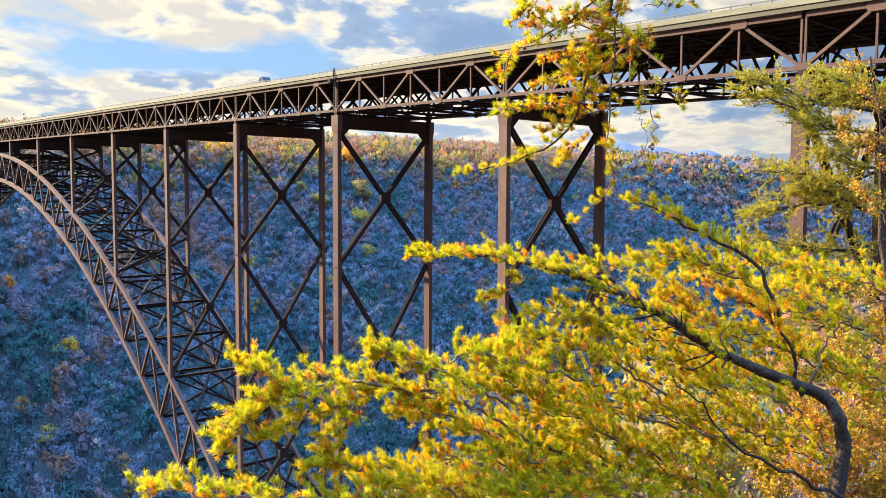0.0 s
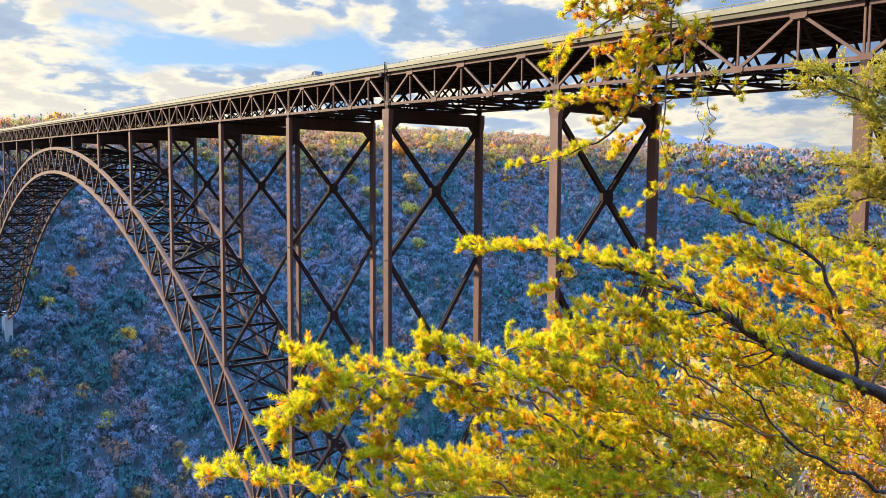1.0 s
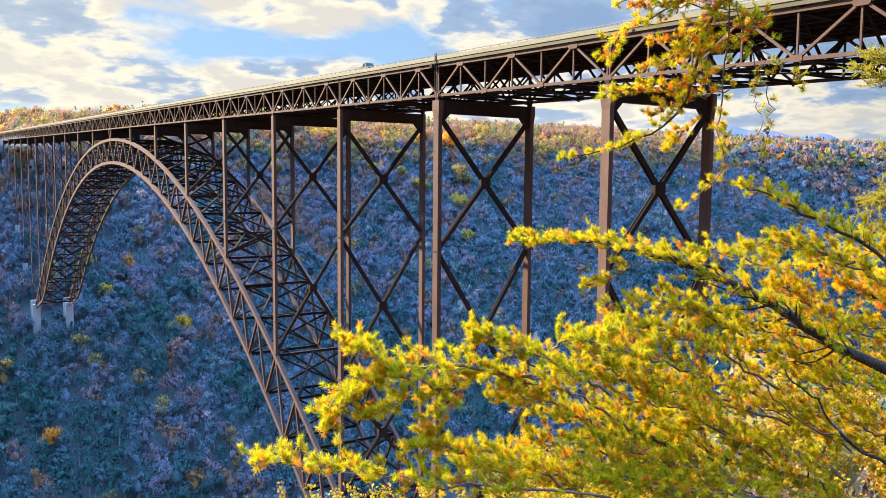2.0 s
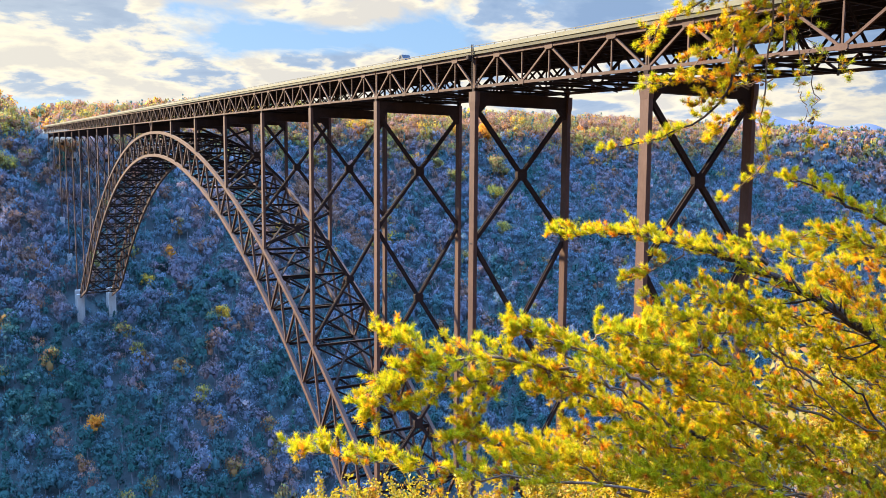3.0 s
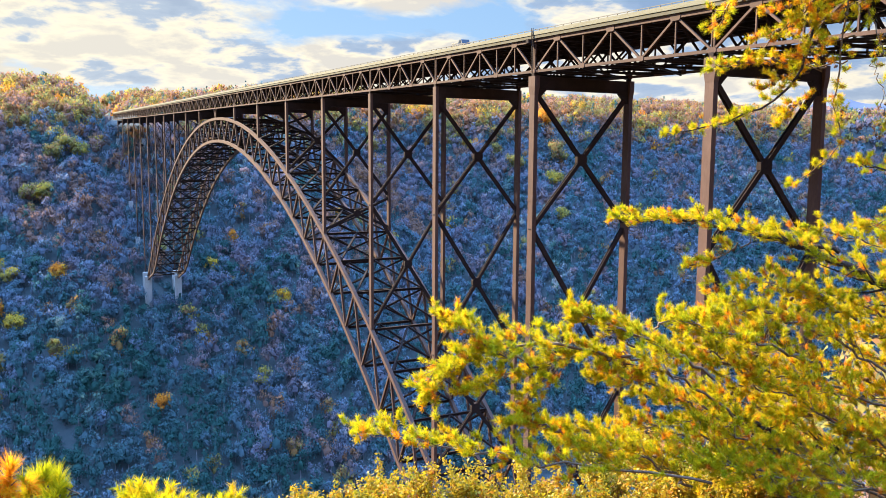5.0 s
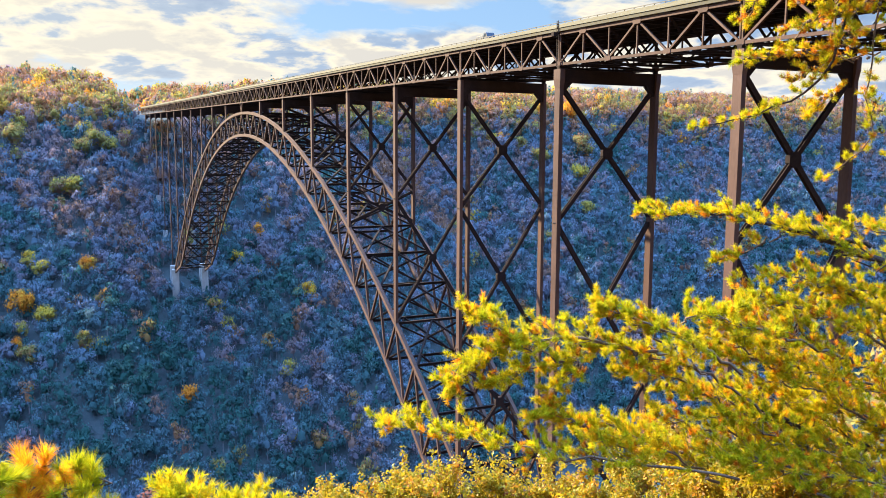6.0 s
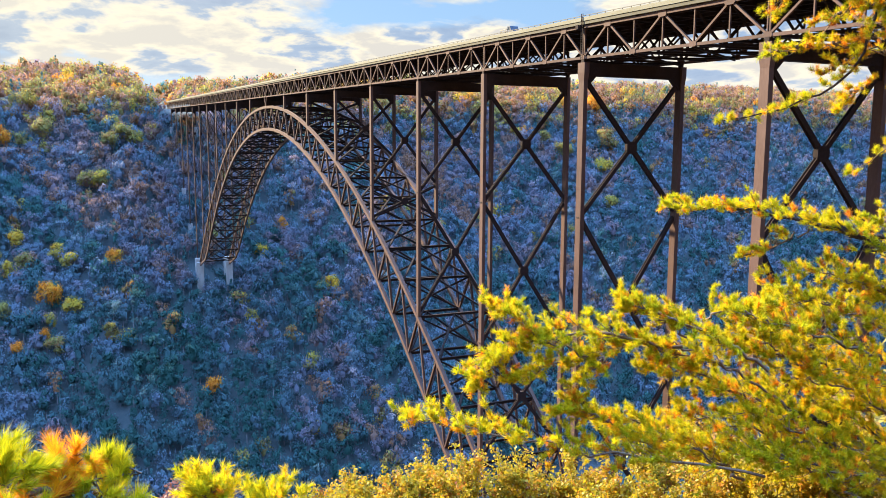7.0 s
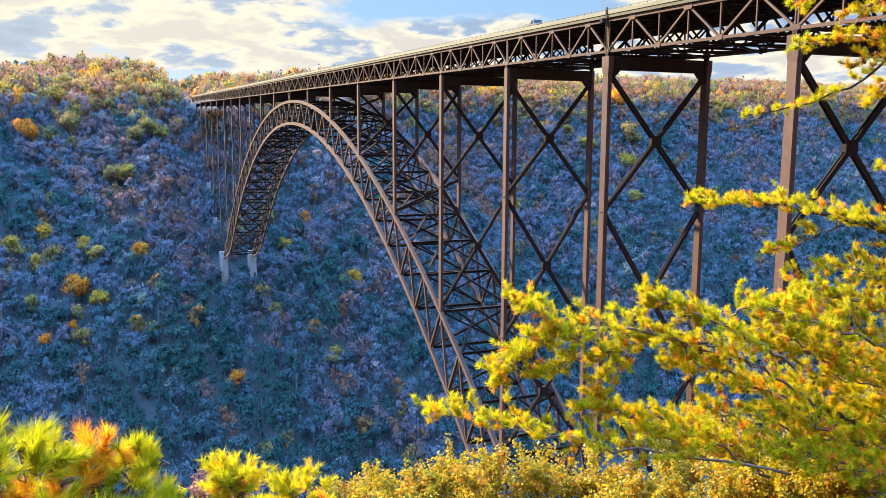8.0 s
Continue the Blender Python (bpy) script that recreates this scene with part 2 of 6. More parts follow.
def land(x, y):
    """The height of the ground: near rim, gorge, river, far wall and plateau."""
    x, y = np.asarray(x, dtype=float), np.asarray(y, dtype=float)
    rim = -122.0 - 0.20 * np.clip(x + 81, -400, 400) + 8 * wavy(x, 0 * x, 120, 2.0) * ease(30, 150, np.abs(x + 75))
    s = y - rim
    # behind the overlook the ground is raised, an unseen hill that blocks low sky
    near = np.interp(s, [-600, -200, -60, -14, 0, 8, 14, 122, 352, 9000], [95, 48, 4, -15.8, -16.6, -20.0, -23.8, -108, -246, -255])
    # far wall with ravines and spurs
    shift = 26 * wavy(x, 0 * x, 190, 1.0) * ease(30, 140, np.abs(x - 10)) - 0.02 * np.clip(x, 0, 3000)
    q = y - shift
    rise = 12 * ease(-14, -32, x) - 6 * ease(-60, -220, x) + 14 * ease(60, 300, x)
    far = np.interp(q, [300, 334, 700, 715, 780, 860, 1100, 2500, 9000], [-255, -250, 10, 14, 22, 36, 46, 60, 70])
    far = far + rise * ease(640, 760, q)
    far = far + 5 * wavy(x, y, 70, 4.0) * ease(340, 420, q) * ease(20, 60, np.abs(x - 10))
    cut = ease(27, 19, np.abs(x - 10.6)) * ease(690, 706, y)
    far = far * (1 - cut) + np.minimum(far, 2.3 + 0.0213 * np.minimum(y, 800) + 2.4) * cut
    # hills and a distant ridge
    hills = 24 * ease(1000, 2200, y) * (wavy(x, y, 420, 7.0) + 0.6)
    ground = np.where(y < 290, np.maximum(near, RIVER_Z - 3), np.maximum(far, RIVER_Z - 3)) + hills
    ground = np.where(np.abs(y - 290) < 45, RIVER_Z - 4.0, ground)
    return ground


def build_ground():
    xs = np.unique(np.concatenate([np.linspace(-4500, -500, 41), np.arange(-500, 1000, 9.0), np.arange(1000, 2200, 24.0), np.linspace(2200, 4500, 24)]))
    ys = np.unique(np.concatenate([np.linspace(-3000, -240, 30), np.arange(-240, 60, 4.0), np.arange(60, 1000, 9.0), np.linspace(1000, 4500, 60)]))
    gx, gy = np.meshgrid(xs, ys)
    v = np.stack([gx, gy, land(gx, gy)], -1).reshape(-1, 3)
    w = len(xs)
    i = (np.arange(len(ys) - 1)[:, None] * w + np.arange(w - 1)[None, :]).ravel()
    faces = np.stack([i, i + 1, i + w + 1, i + w], -1)
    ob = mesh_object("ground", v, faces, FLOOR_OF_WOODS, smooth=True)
    tagged(ob, "steep gorge slopes covered in brown fallen leaves", "ground", kind="structure")


build_ground()
WATER = surface("river_water", [(0.3, (0.03, 0.05, 0.05)), (0.7, (0.06, 0.09, 0.08))], 0.05, rough=0.12)
tagged(mesh_object("water", [(-4500, 225, RIVER_Z), (4500, 225, RIVER_Z), (4500, 345, RIVER_Z), (-4500, 345, RIVER_Z)], [(0, 1, 2, 3)], WATER), "dark green river at the bottom of the gorge", "river", kind="structure")

# ---- the bridge ----
WIDE = 21.3               # between the truss planes
BAY = 37.014              # between arch columns
HALF = 2.6                # half the truss depth
APPROACH = 41.65


def mid(y):
    return 2.3 + 0.0213 * y


PIN, BEND = 20 * BAY / 3, 17 * BAY / 3     # from the crown: the hinges, and where the ribs begin to taper


def arch_top(y):
    u = np.abs(y - 7 * BAY)
    return np.where(u < BEND, 0.4 - 0.00181 * u * u, 0.4 - 0.00181 * BEND ** 2 + (u - BEND) / (PIN - BEND) * (-107.0 - 0.4 + 0.00181 * BEND ** 2)) + 0.0


def arch_low(y):
    u = np.abs(y - 7 * BAY)
    return np.where(u < BEND, -9.6 - 0.00201 * u * u, -9.6 - 0.00201 * BEND ** 2 + (u - BEND) / (PIN - BEND) * (-109.0 + 9.6 + 0.00201 * BEND ** 2)) + 0.0


BENTS = [-1.1 - APPROACH * i for i in (5, 4, 3, 2, 1)] + [-1.1] + [BAY * i for i in range(1, 14)] + [14 * BAY + BAY * i for i in range(0, 5)]
DECK_START, DECK_END = BENTS[0] - 20, 701.0

bridge = thing("steel_arch_bridge", "long brown weathering-steel arch bridge carrying a road across a wooded gorge", "bridge", (10.65, 0, 0))


def piece(steel, name, material, parent=None, label=""):
    """A part of the bridge, or a piece of one of its parts."""
    ob = steel.make(name, material, None, label)
    if parent is None:
        ob.parent = bridge
        ob.matrix_parent_inverse = Matrix.Translation((-10.65, 0, 0))
    else:
        ob.parent = parent
    return ob


def build_deck():
    y0, y1 = DECK_START, DECK_END

    def strip(x0, x1, lo, hi, name, mat, label=""):
        s = Steel()
        a, b = mid(y0) + HALF, mid(y1) + HALF
        s.box(((x0 + x1) / 2, y0, a + (lo + hi) / 2), ((x0 + x1) / 2, y1, b + (lo + hi) / 2), x1 - x0, hi - lo)
        return piece(s, name, mat, None, label)

    strip(-0.21, WIDE + 0.21, 0.55, 0.85, "deck_slab", SLAB)
    strip(0.2, WIDE - 0.2, 0.854, 0.93, "roadway", ASPHALT, "dark asphalt roadway on the deck")
    for x0, x1 in ((-0.52, -0.22), (WIDE + 0.22, WIDE + 0.52)):
        p = strip(x0, x1, 0.40, 0.96, "edge_beam", EDGE, "olive concrete deck edge darkened for the parapet's shadow")
        out = -0.05 if x0 < 0 else 0.05
        strip(x0 + 2 * out, x1 + 2 * out, 0.964, 1.60, "parapet", CONCRETE, "pale concrete parapet wall")
        xm = (x0 + x1) / 2
        rail = strip(xm - 0.06, xm + 0.06, 1.84, 1.94, "rail", GALV, "thin metal hand rail")
        y = y0 + 1.0
        post = None
        while y < 330:
            z = mid(y) + HALF + 1.60
            if post is None:
                s = Steel()
                s.box((0, 0, 0), (0, 0, 0.26), 0.10, 0.14, (0, 1, 0))
                post = s.make("rail_post", GALV)
                ob = post
            else:
                ob = new("rail_post", post.data)
            ob.parent = rail
            ob.location = (xm, y, z)
            y += 2.3 if y < 150 else 4.6
    for k in range(7):
        x = 1.5 + k * (WIDE - 3.0) / 6
        s = Steel()
        s.i_beam((x, y0, mid(y0) + HALF + 0.20), (x, y1, mid(y1) + HALF + 0.20), 0.4, 0.68)
        piece(s, "stringer", STEEL_SHADED)


build_deck()


def nodes_of(y0, y1):
    return [y0 + (y1 - y0) * i / 6 for i in range(7)]


SPANS = list(zip(BENTS[:-1], BENTS[1:])) + [(BENTS[-1], DECK_END)]


def gusset(s, x, y, z, w, h, side):
    """A plate with cut corners on the outer face of a truss joint."""
    c = 0.25 * h
    pts = [(-w / 2 + c, -h / 2), (w / 2 - c, -h / 2), (w / 2, -h / 2 + c), (w / 2, h / 2 - c), (w / 2 - c, h / 2), (-w / 2 + c, h / 2), (-w / 2, h / 2 - c), (-w / 2, -h / 2 + c)]
    for off in (side * 0.25, -side * 0.25):
        s.prism([(-u, v) for u, v in pts], (x + off - 0.03, y, z), (x + off + 0.03, y, z), (0, 0, 1))


def build_truss(x, side):
    far_web = Steel()
    g = 0.22
    for y0, y1 in SPANS:
        low, high = Steel(), Steel()
        low.i_beam((x, y0 + g, mid(y0) - HALF), (x, y1 - g, mid(y1) - HALF), 0.44, 0.44, (1, 0, 0), t=0.09)
        high.i_beam((x, y0 + g, mid(y0) + HALF), (x, y1 - g, mid(y1) + HALF), 0.44, 0.46, (1, 0, 0), t=0.09)
        body = piece(low, "truss_span", STEEL, None, "lower chord of a brown steel truss span")
        piece(high, "upper_chord", STEEL, body)
        n = nodes_of(y0, y1)
        for i in range(7):
            y = n[i] + (g if i == 0 else -g if i == 6 else 0)
            z = mid(y)
            near = y < 270
            top = i % 2 == 1
            s = Steel() if near else far_web
            s.i_beam((x, y, z - HALF + 0.25), (x, y, z + HALF - 0.25), 0.22, 0.24, (1, 0, 0), t=0.06)
            if near:
                piece(s, "vertical", STEEL, body)
            if i < 6:
                a = (x, n[i], mid(n[i]) + (HALF if top else -HALF))
                b = (x, n[i + 1], mid(n[i + 1]) + (-HALF if top else HALF))
                s = Steel() if near else far_web
                s.i_beam(a, b, 0.32, 0.31, (1, 0, 0), t=0.07)
                if near:
                    piece(s, "diagonal", STEEL, body)
            if y < 420 and i < 6:
                s = Steel() if near else far_web
                if top:
                    gusset(s, x, y, z + HALF - 0.08, 1.9, 0.95, side)
                else:
                    gusset(s, x, n[i], z - HALF + 0.06, 1.5, 0.75, side)
                if near:
                    piece(s, "gusset_plate", STEEL, body)
    tagged(piece(far_web, "distant_truss_web", STEEL, None, "small distant truss diagonals"), kind="stuff")


build_truss(0.0, -1)


def build_joint(x, y):
    """Pipes, a ladder and a small box at the expansion joint."""
    side = -1 if x < 5 else 1
    lo, hi = mid(y) - HALF - 0.3, mid(y) + HALF
    s = Steel()
    for dy in (-0.35, 0.1):
        s.box((x + side * 0.62, y + dy, lo), (x + side * 0.62, y + dy, hi + 0.3), 0.09, 0.09, (0, 1, 0))
        s.box((x + side * 0.66, y + dy, hi), (x + side * 0.66, y + dy, hi + 2.2), 0.09, 0.09, (0, 1, 0))
        s.box((x + side * 0.62, y + dy, hi + 0.2), (x + side * 1.0, y + dy, hi + 0.2), 0.08, 0.08)
    z = lo + 0.3
    while z < hi + 2.1:
        off = 0.62 if z < hi + 0.1 else 0.66
        s.box((x + side * off, y - 0.35, z), (x + side * off, y + 0.1, z), 0.05, 0.05)
        z += 0.4
    s.block((x + side * 0.75 - 0.3, y + 0.5, hi - 0.3), (x + side * 0.75 + 0.3, y + 1.3, hi + 0.4))
    piece(s, "joint_ladder", STEEL_SHADED, None, "dark ladder and pipes at the deck joint")


build_joint(0.0, -1.1)
build_truss(WIDE, 1)


def build_floor_frames():
    """Cross frames between the trusses and the bracing in the plane of the lower chords."""
    for y0, y1 in SPANS:
        n = nodes_of(y0, y1)
        for i in range(6):
            y, z = n[i], mid(n[i])
            s = Steel()
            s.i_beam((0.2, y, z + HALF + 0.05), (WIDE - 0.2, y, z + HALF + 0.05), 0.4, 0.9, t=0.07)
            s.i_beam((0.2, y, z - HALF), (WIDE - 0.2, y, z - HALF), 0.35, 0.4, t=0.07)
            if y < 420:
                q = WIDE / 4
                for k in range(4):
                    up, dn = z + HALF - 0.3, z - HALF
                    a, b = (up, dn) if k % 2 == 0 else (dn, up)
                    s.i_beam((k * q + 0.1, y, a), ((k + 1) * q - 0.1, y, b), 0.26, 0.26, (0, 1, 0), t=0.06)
            frame_part = piece(s, "cross_frame", STEEL_SHADED)
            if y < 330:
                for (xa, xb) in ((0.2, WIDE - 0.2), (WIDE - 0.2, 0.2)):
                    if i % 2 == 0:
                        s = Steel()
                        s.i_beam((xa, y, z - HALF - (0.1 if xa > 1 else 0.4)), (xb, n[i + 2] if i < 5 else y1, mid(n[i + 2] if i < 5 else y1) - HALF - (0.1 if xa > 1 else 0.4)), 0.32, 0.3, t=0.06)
                        piece(s, "lateral_brace", STEEL_SHADED, frame_part)
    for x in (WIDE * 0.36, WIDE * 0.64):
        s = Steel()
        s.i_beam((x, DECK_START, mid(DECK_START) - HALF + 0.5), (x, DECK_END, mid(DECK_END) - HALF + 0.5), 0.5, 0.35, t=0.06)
        piece(s, "walkway_beam", STEEL_SHADED)


build_floor_frames()

LEG_W, LEG_D = 0.78, 1.50   # across and along the bridge


def build_bent(y, big):
    """Two legs under the trusses with a cap beam and crossed braces."""
    top = mid(y) - HALF
    on_arch = 5 < y < 13.5 * BAY
    cap = Steel()
    lo, hi = top - 3.1, top - 0.85
    cap.box((LEG_W / 2, y, (lo + hi) / 2), (WIDE - LEG_W / 2, y, (lo + hi) / 2), 1.1, hi - lo)
    for x in (0.0, WIDE):
        cap.box((x, y, top - 0.86), (x, y, top - 0.2), 0.6, 0.8, (0, 1, 0))
        d = 1 if x == 0 else -1
        # haunch at the inner corner
        h, xi = 1.9, x + d * (LEG_W / 2 + 0.02)
        k = len(cap.v)
        cap.v += [Vector((xi + d * u, y + v, lo + w)) for v in (-0.48, 0.48) for u, w in ((0, 0.02), (h, 0.02), (h, -0.12), (0.15, -h), (0, -h))]
        cap.f += [(k, k + 1, k + 2, k + 3, k + 4), (k + 9, k + 8, k + 7, k + 6, k + 5)] + [(k + i, k + 5 + i, k + 5 + (i + 1) % 5, k + (i + 1) % 5) for i in range(5)]
    body = piece(cap, "bent", STEEL_SHADED, None, "steel cap beam, coloured for shade, across a pair of tall legs")
    bases = []
    for x in (0.0, WIDE):
        base = float(arch_top(y)) if on_arch else float(land(x, y)) + 1.0
        if not on_arch:
            p = Steel()
            foot = base - 6.0
            p.prism([(-1.6, -2.0), (1.6, -2.0), (1.6, 2.0), (-1.6, 2.0)], (x, y, foot), (x, y, base + (10 if y > 520 else 1.5)), (0, 1, 0))
            piece(p, "pier", PIER, None, "pale concrete pier block")
            base += 10 if y > 520 else 1.5
        bases.append(base)
        s = Steel()
        k = 1.04 if big and y < 300 else 0.95 if y < 260 else 0.8
        w, d = LEG_W * k, LEG_D * k
        s.box((x, y, base), (x, y, hi + 0.02), d, w, (1, 0, 0))
        if y < 5:
            s.taper(x, y, hi - 3.2, hi - 1.7, w + 0.02, d + 0.02, w + 0.22, d + 0.5)
            s.taper(x, y, hi - 1.7, hi + 0.03, w + 0.22, d + 0.5, w + 0.22, d + 0.5)
        z = hi - 22
        while z > base + 3:
            s.box((x, y, z), (x, y, z + 0.5), d + 0.07, w + 0.07, (1, 0, 0))
            z -= 22
        piece(s, "leg", STEEL, body)
    base = max(bases)
    marks = [lo]
    for z in (-28.2, -60.0, -91.0, -122.0):
        if marks[-1] - z > 12 and z > base + 9:
            marks.append(z)
    if marks[-1] - base > 7:
        marks.append(base + 1.0)
    e = LEG_W / 2
    for a, b in zip(marks[:-1], marks[1:]):
        for x0, x1, off in ((e, WIDE - e, 0.0), (WIDE - e, e, 0.0)):
            s = Steel()
            k = 1.0 if y < 260 else 0.5 if y < 500 else 0.3
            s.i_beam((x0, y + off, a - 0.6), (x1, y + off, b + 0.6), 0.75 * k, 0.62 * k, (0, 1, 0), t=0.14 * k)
            piece(s, "brace", STEEL_SHADED, body)
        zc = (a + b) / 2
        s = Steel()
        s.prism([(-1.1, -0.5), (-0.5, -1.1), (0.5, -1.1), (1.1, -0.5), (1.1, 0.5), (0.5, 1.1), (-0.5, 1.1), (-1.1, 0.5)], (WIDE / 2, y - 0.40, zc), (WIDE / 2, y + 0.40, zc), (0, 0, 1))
        piece(s, "brace_plate", STEEL_SHADED, body)
        if a != marks[0]:
            for x in (e, WIDE - e):
                s = Steel()
                d = 1 if x < 5 else -1
                s.prism([(-0.9 * 1, 0) if d < 0 else (0.9, 0), (0, 1.3), (0, -1.3)], (x, y - 0.38, a), (x, y + 0.38, a), (0, 0, 1))
                piece(s, "brace_plate", STEEL_SHADED, body)


for by in BENTS:
    if abs(by - 7 * BAY) > 1:
        build_bent(by, big=by < 1 or by > 13.6 * BAY)


def build_arch():
    P = BAY / 3
    for x, side in ((0.0, -1), (WIDE, 1)):
        tops = [i * P for i in range(1, 42)]
        lows = [(i + (0.5 if i in (20, 21) else 0.58 if i < 20 else 0.42)) * P for i in range(1, 41)]
        chords = Steel()
        for a, b in zip(tops[:-1], tops[1:]):
            chords.box((x, a, arch_top(a)), (x, b, arch_top(b)), 0.95, 1.15)
        ends = [tops[0]] + lows + [tops[-1]]
        for a, b in zip(ends[:-1], ends[1:]):
            chords.box((x, a, arch_low(a)), (x, b, arch_low(b)), 0.95, 1.25)
        rib = piece(chords, "arch_rib", STEEL, None, "curved twin chords of the brown steel arch")
        for i, b in enumerate(lows):
            for a in (tops[i], tops[i + 1]):
                s = Steel()
                s.i_beam((x, a, arch_top(a)), (x, b, arch_low(b)), 0.52, 0.62, (1, 0, 0), t=0.12)
                piece(s, "web_member", STEEL, rib)
    # bracing between the ribs
    for i in range(2, 40):
        a, c = i * P, (i + 1) * P
        s = Steel()
        s.i_beam((0.5, a, arch_top(a)), (WIDE - 0.5, a, arch_top(a)), 0.6, 0.7, t=0.1)
        body = piece(s, "rib_strut", STEEL_SHADED)
        m = (i + (0.58 if i < 20.5 else 0.42)) * P
        s = Steel()
        s.i_beam((0.5, m, arch_low(m)), (WIDE - 0.5, m, arch_low(m)), 0.6, 0.7, t=0.1)
        piece(s, "lower_strut", STEEL_SHADED, body)
        if i < 39:
            for x0, x1 in ((0.4, WIDE / 2), (WIDE - 0.4, WIDE / 2)):
                s = Steel()
                s.i_beam((x0, a, arch_top(a)), (x1, c, arch_top(c)), 0.5, 0.5, t=0.1)
                piece(s, "rib_diagonal", STEEL_SHADED, body)
                m2 = (i + 1 + (0.58 if i + 1 < 20.5 else 0.42)) * P
                s = Steel()
                s.i_beam((x0, m, arch_low(m)), (x1, m2, arch_low(m2)), 0.5, 0.5, t=0.1)
                piece(s, "rib_diagonal", STEEL_SHADED, body)
        # sway frame
        for x0, x1 in ((0.5, WIDE - 0.5), (WIDE - 0.5, 0.5)):
            s = Steel()
            s.i_beam((x0, a, arch_top(a) - 0.3), (x1, m, arch_low(m) + 0.3), 0.45, 0.45, (0, 1, 0), t=0.09)
            piece(s, "sway_brace", STEEL_SHADED, body)
    # the prop between crown and truss
    for x in (0.0, WIDE):
        s = Steel()
        c = 7 * BAY
        for d in (-2.6, 2.6):
            s.i_beam((x, c, arch_top(c)), (x, c + d, mid(c + d) - HALF), 0.5, 0.45, (1, 0, 0))
        piece(s, "crown_prop", STEEL)
    # thrust blocks at both springings
    for y, d in ((9.0, -1), (14 * BAY - 9, 1)):
        for x in (0.0, WIDE):
            s = Steel()
            lo = float(land(x, y)) - 6
            hi = -106.5
            s.prism([(-2.4, -1.6), (2.4, -1.6), (2.4, 1.6), (-2.4, 1.6)], (x, y - 4, lo), (x, y - 4, hi), (0, 1, 0))
            s.prism([(-2.4, -1.6), (2.4, -1.6), (2.4, 1.6), (-2.4, 1.6)], (x, y + 5, lo), (x, y + 5, hi + 2), (0, 1, 0))
            piece(s, "thrust_block", PIER, None, "tall pale concrete arch footing")


build_arch()
# ---- end of bridge ----

# ---- forests ----


def ball_mesh(level):
    bm = bmesh.new()
    bmesh.ops.create_icosphere(bm, subdivisions=level, radius=1.0)
    bm.verts.ensure_lookup_table()
    v = np.array([p.co[:] for p in bm.verts])
    f = np.array([[q.index for q in p.verts] for p in bm.faces])
    bm.free()
    return v, f


CLUMP_V, CLUMP_F = ball_mesh(1)
LEAN = np.array([0, -0.25, 0.75])     # the leaves turn up and out from the slope


